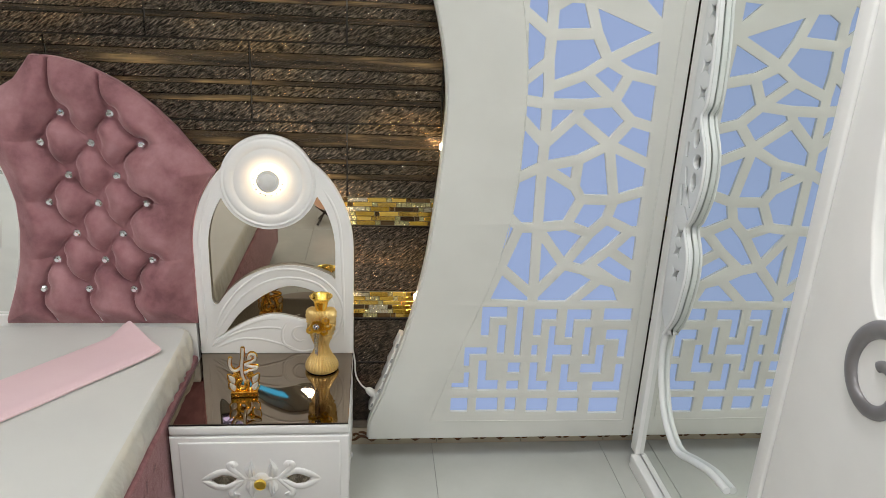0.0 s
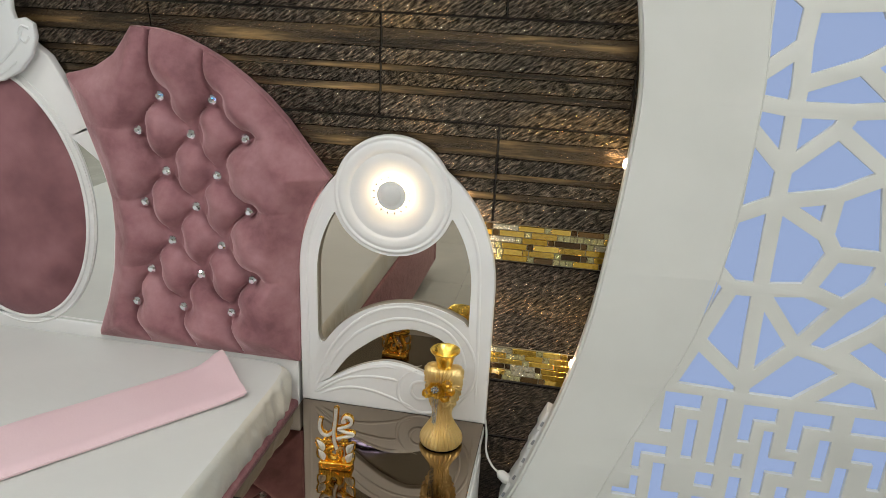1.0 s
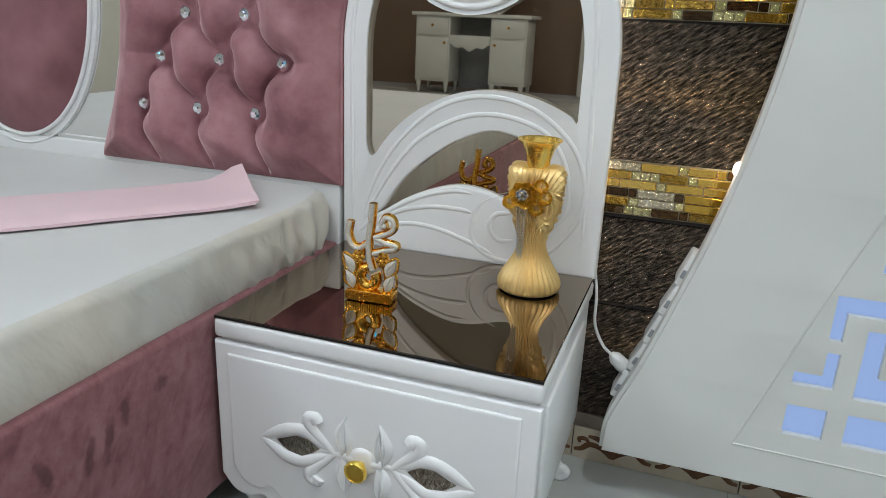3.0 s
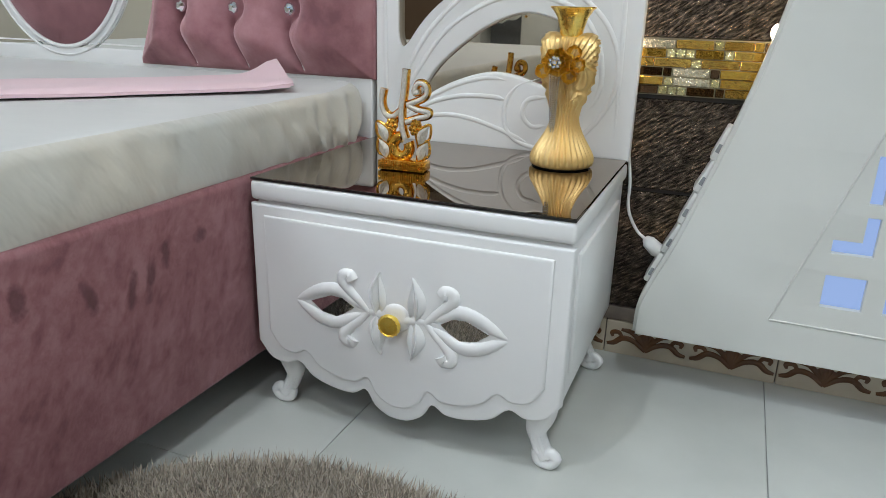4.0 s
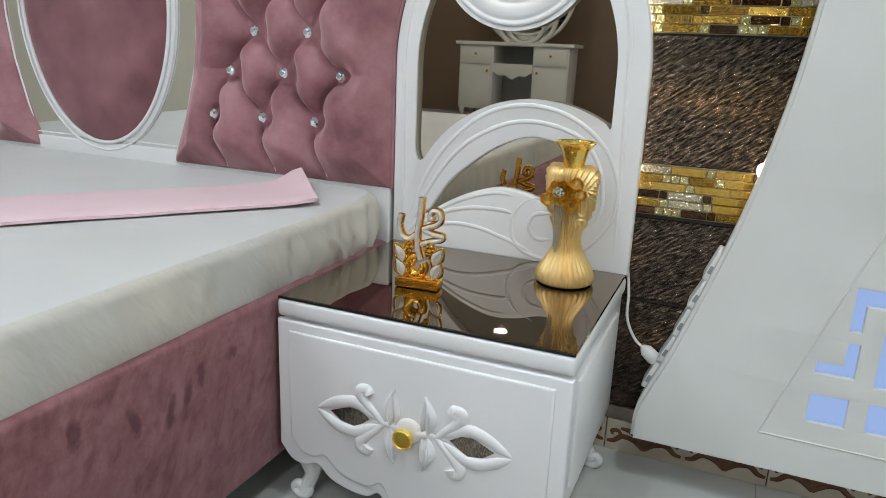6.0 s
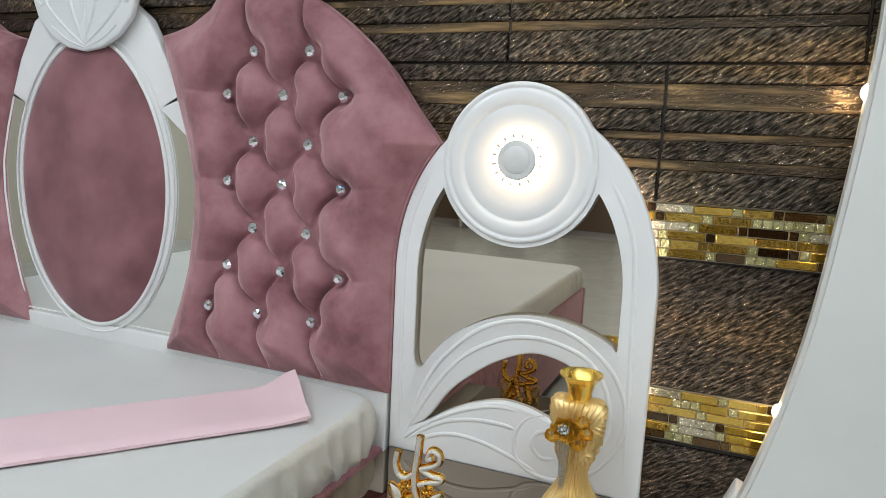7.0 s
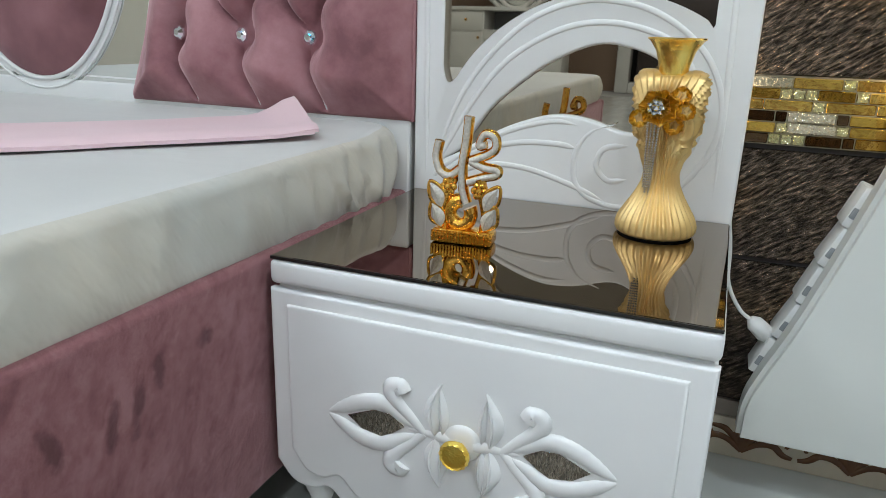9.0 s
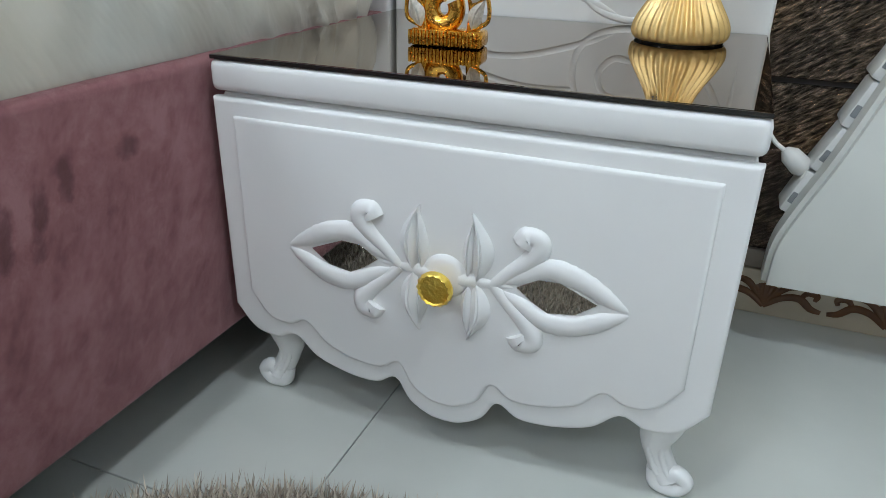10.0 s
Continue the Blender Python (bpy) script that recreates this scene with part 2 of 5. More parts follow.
def box(a, b, bevel=0.0, seg=2, bm=None):
    """A box between two corners, its edges rounded."""
    out = bmesh.new()
    bmesh.ops.create_cube(out, size=1.0, matrix=Matrix.LocRotScale([(p + q) / 2 for p, q in zip(a, b)], None, [abs(q - p) for p, q in zip(a, b)]))
    if bevel:
        bmesh.ops.bevel(out, geom=out.edges[:], offset=bevel, segments=seg, profile=0.5, affect="EDGES")
    if bm is None:
        return out
    me = mesh_of(out)
    bm.from_mesh(me)
    bpy.data.meshes.remove(me)
    return bm


def add_mesh(bm, me):
    bm.from_mesh(me)
    bpy.data.meshes.remove(me)
    return bm


def curve_mesh(curve):
    ob = bpy.data.objects.new("shape", curve)
    me = bpy.data.meshes.new_from_object(ob)
    bpy.data.objects.remove(ob)
    bpy.data.curves.remove(curve)
    me.materials.clear()
    return me


def plate(outlines, y, depth, bevel=0.003, seg=2):
    """An upright board in the x-z plane, its front at y, cut by the inner outlines."""
    cu = bpy.data.curves.new("shape", "CURVE")
    cu.dimensions, cu.fill_mode = "2D", "BOTH"
    cu.bevel_depth, cu.bevel_resolution, cu.extrude, cu.offset = bevel, seg, depth / 2 - bevel, -bevel
    for pts in outlines:
        s = cu.splines.new("POLY")
        s.points.add(len(pts) - 1)
        for q, p in zip(s.points, pts):
            q.co = (p[0], p[1], 0, 1)
        s.use_cyclic_u = True
    me = curve_mesh(cu)
    bm = bmesh.new()
    bm.from_mesh(me)
    bmesh.ops.remove_doubles(bm, verts=bm.verts, dist=1e-5)
    bm.to_mesh(me)
    bm.free()
    me.transform(Matrix(((1, 0, 0, 0), (0, 0, -1, y + depth / 2), (0, 1, 0, 0), (0, 0, 0, 1))))
    return me


def tube(pts, r, cyclic=False, res=3, flat=None):
    """A round bar along points; r: one radius or one for each point. flat: (axis, place, factor) squeezes it."""
    cu = bpy.data.curves.new("shape", "CURVE")
    cu.dimensions, cu.fill_mode, cu.bevel_depth, cu.bevel_resolution, cu.use_fill_caps = "3D", "FULL", 1.0, res, True
    s = cu.splines.new("POLY")
    s.points.add(len(pts) - 1)
    rs = r if isinstance(r, (list, tuple)) else [r] * len(pts)
    for q, p, w in zip(s.points, pts, rs):
        q.co, q.radius = (*p, 1), w
    s.use_cyclic_u = cyclic
    me = curve_mesh(cu)
    if flat:
        ax, at, k = flat
        for vv in me.vertices:
            vv.co[ax] = at + (vv.co[ax] - at) * k
    return me


def spline(pts, n=12):
    """A smooth line through points (Catmull-Rom)."""
    p = [Vector(q) for q in pts]
    p = [2 * p[0] - p[1], *p, 2 * p[-1] - p[-2]]
    out = []
    for i in range(1, len(p) - 2):
        for k in range(n):
            t = k / n
            out.append(tuple(0.5 * (2 * p[i] + (p[i + 1] - p[i - 1]) * t + (2 * p[i - 1] - 5 * p[i] + 4 * p[i + 1] - p[i + 2]) * t * t + (3 * p[i] - p[i - 1] - 3 * p[i + 1] + p[i + 2]) * t ** 3)))
    return out + [tuple(p[-2])]


def arc(cx, cz, r, a0, a1, n=24, rz=None):
    return [(cx + r * math.cos(radians(a0 + (a1 - a0) * i / n)), cz + (rz or r) * math.sin(radians(a0 + (a1 - a0) * i / n))) for i in range(n + 1)]


def at_y(pts, y):
    return [(p[0], y, p[1]) for p in pts]


def lathe(profile, n=48, at=(0, 0, 0), squash=(1, 1), wave=None, close=True):
    """A turned shape from (radius, height) pairs; wave(angle, height) scales the radius."""
    bm = bmesh.new()
    rings = []
    for r, z in profile:
        ring = []
        for k in range(n):
            a = 2 * math.pi * k / n
            w = r * (wave(a, z) if wave else 1)
            ring.append(bm.verts.new((at[0] + squash[0] * w * math.cos(a), at[1] + squash[1] * w * math.sin(a), at[2] + z)))
        rings.append(ring)
    for lo, hi in zip(rings, rings[1:]):
        for k in range(n):
            bm.faces.new((lo[k], lo[(k + 1) % n], hi[(k + 1) % n], hi[k]))
    if close:
        bm.faces.new(rings[0][::-1])
        bm.faces.new(rings[-1])
    bmesh.ops.recalc_face_normals(bm, faces=bm.faces)
    return bm


def turned_to_front(bm, c):
    """Lays a turned shape on its side: its axis then points to -y from c."""
    bmesh.ops.transform(bm, matrix=Matrix.Translation(c) @ Matrix.Rotation(radians(90), 4, "X"), verts=bm.verts)
    return bm


def ball(c, r, bm=None, sub=2, scale=(1, 1, 1)):
    bm = bm or bmesh.new()
    bmesh.ops.create_icosphere(bm, subdivisions=sub, radius=r, matrix=Matrix.Translation(c) @ Matrix.Diagonal((*scale, 1)))
    return bm


def smoothstep(a, b, t):
    t = np.clip((t - a) / (b - a), 0, 1)
    return t * t * (3 - 2 * t)


# ---- the room ----
WALL = 2.745          # face of the tiled wall
ROOM = (-5.2, 1.95, -5.9, 2.78, 2.95)   # x0, x1, y0, y1, height
X0, X1, Y0, Y1, HIGH = ROOM
floor = tagged(part("floor", box((X0, Y0, -0.12), (X1, Y1 + 0.15, -0.004)), JOINT), "grey joint bed under the floor tiles", "floor", kind="structure")
tagged(part("ceiling", box((X0 - 0.1, Y0 - 0.1, HIGH), (X1 + 0.1, Y1 + 0.15, HIGH + 0.12)), CEILING), "plain painted ceiling", "ceiling", kind="structure")
wall_north = tagged(part("wall_north", box((X0 - 0.1, WALL + 0.006, 0), (X1 + 0.1, WALL + 0.15, HIGH)), GROUT), "wall clad in bronze relief tiles and gold mosaic", "wall", kind="structure")
tagged(part("wall_east", box((X1, Y0 - 0.1, 0), (X1 + 0.12, WALL, HIGH)), BROWN_WALL), "brown painted wall", "wall", kind="structure")
tagged(part("wall_west", box((X0 - 0.12, Y0 - 0.1, 0), (X0, WALL, HIGH)), PALE_WALL), "cream painted wall", "wall", kind="structure")
tagged(part("wall_south", box((X0, Y0 - 0.12, 0), (X1, Y0, HIGH)), BROWN_WALL), "brown painted wall", "wall", kind="structure")


def downlight(x, y):
    t = thing("ceiling_downlight", "round white recessed ceiling downlight, switched on; those of the grid added for wall glints", "ceiling light", (x, y, HIGH), "ceiling downlights")
    part("rim", lathe([(0.075, -0.002), (0.095, -0.002), (0.095, -0.012), (0.075, -0.016)], 32, close=False), WHITE, t, smooth=40)
    part("lens", lathe([(0.074, -0.004), (0.07, -0.008), (0.02, -0.010)], 32), DOWNLIGHT, t)


for x, y in DOWNLIGHTS:
    downlight(x, y)
# unseen grid of extra downlights, added to give the wall tiles glints
for i in range(5):
    for j in range(5):
        downlight(-4.6 + 1.35 * i + 0.3 * (j % 2), -5.3 + 1.3 * j)


# ---- bed ----
BED_X = -1.425        # middle of the bed
bed = thing("bed", "double bed upholstered in dusty pink velvet with white carved headboard", "bed", (BED_X, 2.6, 0))


def bed_part(name, shape, mat, label="", smooth=None, parent=None):
    ob = part(name, shape, mat, parent or bed, label, smooth)
    if parent is None:
        ob.location = (-BED_X, -2.6, 0)
    return ob


# tufted panel: left and right edge at heights, buttons in staggered rows
LEFT = np.array([(0.585, -1.163), (0.70, -1.118), (0.80, -1.088), (0.92, -1.070), (1.02, -1.068), (1.10, -1.083), (1.18, -1.108), (1.28, -1.14), (1.375, -1.169), (1.385, -1.125), (1.40, -1.075), (1.436, -1.015), (1.478, -0.981), (1.513, -0.955)])
TOP_ARC = np.array([(1.145, -0.405), (1.213, -0.461), (1.289, -0.519), (1.349, -0.577), (1.399, -0.638), (1.439, -0.698), (1.469, -0.758), (1.493, -0.816), (1.509, -0.883), (1.513, -0.945)])
ARCH = (-0.210, 0.858, 0.2835, 0.373)     # middle, half width and rise of the night-stand board's arch


def right_edge(z):
    if z < ARCH[1]:
        return -0.499
    if z < 1.145:
        return ARCH[0] - (ARCH[2] + 0.0055) * math.sqrt(1 - ((z - ARCH[1]) / (ARCH[3] + 0.006)) ** 2)
    return float(np.interp(z, TOP_ARC[:, 0], TOP_ARC[:, 1]))


def button_rows():
    rows = []
    for i, z in enumerate((1.335, 1.236, 1.126, 1.03, 0.92, 0.823)):
        xs = (-0.874, -0.72) if i % 2 == 0 else (-0.95, -0.79, -0.63)
        rows.append([(x, z) for x in xs])
    rows.append([(x, 0.711) for x in (-1.01, -0.857, -0.703)])
    return rows


def fold_lines():
    """Seams of the tufting: S-shaped between neighbours, and out to the edges."""
    rows, lines, faint = button_rows(), [], []
    for up, down in zip(rows, rows[1:]):
        for a in up:
            for b in down:
                dx = b[0] - a[0]
                if abs(dx) < 0.11:
                    m = ((a[0] + b[0]) / 2 + (-0.006 if dx > 0 else -0.012), (a[1] + b[1]) / 2 + (-0.007 if dx > 0 else 0.009))
                    lines.append(spline([a, m, b], 10))
    for x, z in rows[0]:
        lines.append(spline([(x, z), (x - 0.028, z + 0.07), (x - 0.026, z + 0.19)], 10))
    for x, z in rows[6]:
        lines.append(spline([(x, z), (x - 0.012, z - 0.055), (x + 0.024, z - 0.13)], 10))
    for r in (1, 3, 5):
        (xa, z), (xb, zb) = rows[r][0], rows[r][-1]
        faint.append(spline([(xa, z), (xa - 0.06, z + 0.004), (xa - 0.16, z + 0.012)], 10))
        faint.append(spline([(xb, zb), (xb + 0.06, zb + 0.006), (xb + 0.2, zb + 0.014)], 10))
    return lines, faint


def dist_to(P, lines):
    best = np.full(len(P), 9.0)
    for line in lines:
        q = np.array(line)
        for a, b in zip(q[:-1], q[1:]):
            d = b - a
            t = np.clip(((P - a) @ d) / max(d @ d, 1e-9), 0, 1)
            best = np.minimum(best, np.linalg.norm(P - a - t[:, None] * d, axis=1))
    return best


def crowding(P, lines, reach):
    """How closely the seams gather round each place: one for each seam at hand, fading with distance."""
    total = np.zeros(len(P))
    for line in lines:
        total += np.exp(-dist_to(P, [line]) / reach)
    return total


def tufted_panel(mirrored):
    nz, nx = 250, 180
    zs = np.concatenate([np.linspace(0.566, 1.36, 184), np.linspace(1.364, 1.5125, nz - 184)])
    P = []
    for z in zs:
        xl, xr = float(np.interp(z, LEFT[:, 0], LEFT[:, 1])), right_edge(z)
        P += [(xl + (xr - xl) * k / (nx - 1), z) for k in range(nx)]
    P = np.array(P)
    edge = [[(float(np.interp(z, LEFT[:, 0], LEFT[:, 1])), z) for z in zs], [(right_edge(z), z) for z in zs], [(-1.163, 0.566), (-0.499, 0.566)]]
    rim = dist_to(P, edge)
    deep, faint = fold_lines()
    fold, pull = dist_to(P, deep), dist_to(P, faint)
    knots = np.array([b for r in button_rows() for b in r])
    knot = np.min(np.linalg.norm(P[:, None, :] - knots[None], axis=2), axis=1)
    h = 0.020 * np.sqrt(np.clip(1 - (1 - np.clip(rim / 0.035, 0, 1)) ** 2, 0, 1))
    puff = np.clip((np.exp(-0.9 * crowding(P, deep, 0.022)) - 0.30) / 0.62, 0, 1)
    inside = smoothstep(0.0, 0.09, rim)
    h += (0.058 * puff - 0.013) * inside - 0.018 * np.exp(-(knot / 0.016) ** 2)
    h -= 0.018 * np.exp(-(fold / 0.0042) ** 2)
    h -= (0.007 * np.exp(-(pull / 0.005) ** 2) + 0.008 * np.exp(-(pull / 0.03) ** 2)) * inside * np.exp(-knot / 0.14)
    wob = np.array([noise.noise((x * 16, z * 16, 3.0)) for x, z in P])
    fine = np.array([noise.noise((x * 55, z * 38, 9.0)) for x, z in P])
    h += (0.0036 * wob + 0.0012 * fine) * inside
    h = np.maximum(h, 0.0)
    bm = bmesh.new()
    s = -1 if mirrored else 1
    vs = [bm.verts.new((BED_X + s * (x - BED_X), 2.706 - t, z)) for (x, z), t in zip(P, h)]
    for j in range(nz - 1):
        for i in range(nx - 1):
            q = [vs[j * nx + i], vs[j * nx + i + 1], vs[(j + 1) * nx + i + 1], vs[(j + 1) * nx + i]]
            bm.faces.new(q[::-1] if mirrored else q)
    rim_edges = [e for e in bm.edges if e.is_boundary]
    ext = bmesh.ops.extrude_edge_only(bm, edges=rim_edges)
    for g in ext["geom"]:
        if isinstance(g, bmesh.types.BMVert):
            g.co.y = 2.735
    bmesh.ops.recalc_face_normals(bm, faces=bm.faces)
    return bm


for mirrored in (False, True):
    cushion = bed_part("tufted_panel", tufted_panel(mirrored), VELVET, "diamond-tufted pink velvet headboard cushion", 60)
    s = -1 if mirrored else 1
    trim = [(BED_X + s * (right_edge(z) - BED_X), 2.7045, z) for z in np.linspace(0.568, 1.5115, 90)]
    bed_part("piping", tube(trim, 0.0035, False, 2), VELVET, "", 60)
    for row in button_rows():
        for x, z in row:
            c = (BED_X + s * (x - BED_X), 2.684, z)
            bm = turned_to_front(lathe([(0.0148, 0), (0.0148, 0.002), (0.0130, 0.0045), (0.0083, 0.0085), (0.0053, 0.0095)], 10), c)
            bed_part("button", bm, CRYSTAL, "faceted crystal button")

# oval cushion in its white ring
OVAL = (BED_X, 0.988, 0.264, 0.383)


def oval(k, kz=None, n=72):
    kz = k if kz is None else kz
    out = []
    for i in range(n):
        a = 2 * math.pi * i / n
        sz = math.sin(a)
        wide = 1 - 0.10 * max(sz, 0) ** 2
        out.append((OVAL[0] + (OVAL[2] + k) * wide * math.cos(a), OVAL[1] + (OVAL[3] + kz) * sz))
    return out


bm = bmesh.new()
prev = None
for r in np.linspace(1, 0.02, 16):
    dome = 2.704 - 0.040 * math.sqrt(1 - r ** 2) - 0.004
    ring = [bm.verts.new((OVAL[0] + (x - OVAL[0]) * r, dome, OVAL[1] + (z - OVAL[1]) * r)) for x, z in oval(0.0)]
    if prev:
        for k in range(len(ring)):
            bm.faces.new((prev[k], prev[(k + 1) % 72], ring[(k + 1) % 72], ring[k]))
    prev = ring
bm.faces.new(prev)
bmesh.ops.recalc_face_normals(bm, faces=bm.faces)
bed_part("oval_cushion", bm, SMOOTH_VELVET, "smooth oval pink velvet cushion", 60)

half = [(-1.2, 0.560), (-1.15, 0.560), (-1.145, 0.600), (-1.115, 0.70), (-1.082, 0.82), (-1.064, 0.95), (-1.066, 1.04), (-1.09, 1.13), (-1.12, 1.22), (-1.16, 1.32), (-1.22, 1.42), (-1.29, 1.47), (-1.36, 1.48)]
outer = half + [(2 * BED_X - x, z) for x, z in half[::-1]]


def side_window(sgn):
    """The crescent gap between the ring and the outer frame."""
    a = [(OVAL[0] + sgn * (abs(x - OVAL[0]) + 0.0), z) for x, z in oval(0.031)[:72] if x > OVAL[0] and 0.612 < z < 1.225]
    a = sorted(set(a), key=lambda p: p[1])
    out = [(OVAL[0] + sgn * (np.interp(z, [p[1] for p in half[2:]], [p[0] for p in half[2:]]) - 0.008 - OVAL[0]), z) for z in np.linspace(1.22, 0.612, 30)]
    out = [(x, z) for (x, z) in out if abs(x - OVAL[0]) > np.interp(z, [q[1] for q in a], [abs(q[0] - OVAL[0]) for q in a]) + 0.004]
    return a + out


frame_board = bed_part("headboard_frame", plate([outer, side_window(1), side_window(-1)], 2.704, 0.03, 0.004), WHITE, "white carved headboard frame round the oval", 40)
bed_part("mirror_inlay", plate([[(x * 0.985 + BED_X * 0.015, 0.98 + (z - 0.98) * 0.97) for x, z in outer]], 2.7065, 0.006, 0.001), SILVER_MIRROR, "mirror strips inlaid beside the oval")
bm = bmesh.new()
for k, r in ((0.006, 0.0055), (0.027, 0.0028)):
    add_mesh(bm, tube(at_y(oval(k), 2.700), r, True))
bed_part("ring_moulding", bm, WHITE, "", 50)

# carved crown of leaves
crown_half = [(0.0, 1.335), (0.06, 1.345), (0.12, 1.375), (0.165, 1.42), (0.185, 1.47), (0.182, 1.505), (0.155, 1.52), (0.128, 1.515), (0.122, 1.54), (0.125, 1.575), (0.105, 1.60), (0.07, 1.598), (0.045, 1.575), (0.022, 1.545), (0.012, 1.58), (0.0, 1.598)]
crown = [(BED_X + 0.018 + x, z) for x, z in crown_half] + [(BED_X + 0.018 - x, z) for x, z in crown_half[-2:0:-1]]
bm = bmesh.new()
add_mesh(bm, plate([crown], 2.672, 0.018, 0.006, 3))
for sgn in (1, -1):
    for line, r in (([(0.0, 1.36), (0.03, 1.42), (0.05, 1.48), (0.055, 1.53), (0.028, 1.555), (0.012, 1.50), (0.004, 1.43), (0.0, 1.36)], 0.006),
                    ([(0.0, 1.35), (0.07, 1.40), (0.125, 1.45), (0.15, 1.50)], 0.005),
                    ([(0.0, 1.345), (0.06, 1.365), (0.115, 1.40)], 0.004),
                    ([(0.165, 1.47), (0.15, 1.455), (0.135, 1.475), (0.145, 1.497), (0.168, 1.492)], 0.005),
                    ([(0.11, 1.575), (0.095, 1.555), (0.078, 1.568), (0.085, 1.588)], 0.005)):
        add_mesh(bm, tube(at_y([(BED_X + 0.018 + sgn * x, z) for x, z in spline(line, 8)], 2.674), r, False, 2))
bed_part("crown", bm, GREY_WHITE, "white carved leaf crown over the oval", 45)

# base board, rails, mattress
bed_part("base_board", box((-2.33, 2.70, 0.10), (-0.503, 2.738, 0.60), 0.004), WHITE, "white board behind the mattress")
RAIL = RAIL_X
for sgn in (1, -1):
    a, b = BED_X + sgn * (RAIL - BED_X), BED_X + sgn * (RAIL - 0.05 - BED_X)
    bm = box((min(a, b), 0.55, 0.095), (max(a, b), 2.70, 0.440), 0.012, 3)
    bed_part("side_rail", bm, RAIL_VELVET, "pink velvet bed rail with brushed marks", 50)
bed_part("foot_rail", box((2 * BED_X - RAIL, 0.50, 0.095), (RAIL, 0.55, 0.440), 0.012, 3), RAIL_VELVET, "", 50)
for sgn in (1, -1):
    for y in (0.62, 2.55):
        x = BED_X + sgn * 0.82
        bed_part("leg", box((x - 0.03, y - 0.03, 0), (x + 0.03, y + 0.03, 0.11), 0.004), DARK_WOOD)
bed_part("slat_base", box((2 * BED_X - RAIL + 0.05, 0.56, 0.25), (RAIL - 0.05, 2.69, 0.30), 0.004), DARK_WOOD)

# mattress with a loose satin sheet: rounded slab with folds along the sides and at the corners
mattress = thing("mattress", "mattress in a cream satin sheet with tucked folds", "mattress", (BED_X, 1.6, 0.44))


def sheet_mesh(drape):
    hx, hy, top, low, r = 0.908, 1.088, 0.553, 0.415, 0.024
    around = 1300
    bm = bmesh.new()
    rings = []
    perim = []
    cr = 0.075
    for k in range(around):
        t = k / around * (4 * (hx + hy))
        # rounded rectangle by angle stepping along its sides
        sx, sy = 2 * hx, 2 * hy
        if t < sy:
            p, nrm = (hx, -hy + t), (1, 0)
        elif t < sy + sx:
            p, nrm = (hx - (t - sy), hy), (0, 1)
        elif t < 2 * sy + sx:
            p, nrm = (-hx, hy - (t - sy - sx)), (-1, 0)
        else:
            p, nrm = (-hx + (t - 2 * sy - sx), -hy), (0, -1)
        x, y = p
        ix, iy = max(-hx + cr, min(hx - cr, x)), max(-hy + cr, min(hy - cr, y))
        dx, dy = x - ix, y - iy
        if abs(dx) > 1e-6 and abs(dy) > 1e-6:
            l = math.hypot(dx, dy)
            nrm = (dx / l, dy / l)
            x, y = ix + nrm[0] * cr, iy + nrm[1] * cr
        perim.append((x, y, nrm, t))
    levels = [("side", v) for v in np.linspace(0, 1, 10)] + [("round", v) for v in np.linspace(0.12, 1, 8)] + [("top", v) for v in (0.10, 0.25, 0.5, 0.8, 0.97)]
    for kind, v in levels:
        ring = []
        for x, y, (nx_, ny_), t in perim:
            w = noise.noise((t * 11, 1.3, 0)) * 0.6 + noise.noise((t * 27, 7.1, 0)) * 0.7 + noise.noise((t * 3.5, 2.7, 0)) * 0.6
            corner = math.exp(-((abs(x) - hx) ** 2 + (abs(y) - hy) ** 2) / 0.045)
            fold = w * (0.009 + 0.028 * corner) + 0.012 * corner * math.sin(t * 85 + 2.0 * math.sin(t * 13))
            if kind == "side":
                z = low + (top - r - low) * v
                tuck = -0.006 * (1 - v) ** 2.2 + 0.006 * math.sin(math.pi * v)
                o = tuck + float(smoothstep(0.15, 0.55, np.float64(v))) * min(0.006 + 0.008 * v, fold * (0.35 + 0.7 * (1 - v) ** 0.7))
                z += 0.008 * noise.noise((t * 6, 5.0, 0)) * (1 - v)
                # pulled folds that run down towards the head corner, and small puckers at the tuck
                s = hy - y
                if abs(nx_) > 0.5 and s < 0.55:
                    for at, lean_, deep_ in ((0.075, 0.030, 0.007), (0.120, 0.075, 0.009), (0.165, 0.055, 0.006), (0.205, 0.110, 0.010), (0.265, 0.070, 0.005), (0.33, 0.10, 0.005), (0.41, 0.06, 0.003)):
                        d = s - at - lean_ * (v - 0.3)
                        o += 1.15 * deep_ * math.exp(-(d / (0.009 if d > 0 else 0.018)) ** 2) * math.sin(math.pi * min(1, 0.12 + v))
                o += 0.0035 * noise.noise((t * 48, 3.0, 0)) * math.exp(-(v / 0.16) ** 2)
                ring.append((x + nx_ * o, y + ny_ * o, z))
            elif kind == "round":
                a = v * math.pi / 2
                o = -r * (1 - math.cos(a)) + fold * 0.35 * (1 - v)
                ring.append((x + nx_ * o, y + ny_ * o, top - r + r * math.sin(a)))
            else:
                k = 1 - v
                px, py = (x - nx_ * r) * k, (y - ny_ * r) * k
                ring.append((px, py, top + 0.006 * v + 0.002 * noise.noise((px * 5, py * 5, 0))))
        rings.append([bm.verts.new((BED_X + a, 1.612 + b, c + 0.011 * float(smoothstep(0.93, 1.07, np.float64(b))) * (c > 0.5))) for a, b, c in ring])
    first, last = (0, 15) if drape else (15, len(rings) - 1)
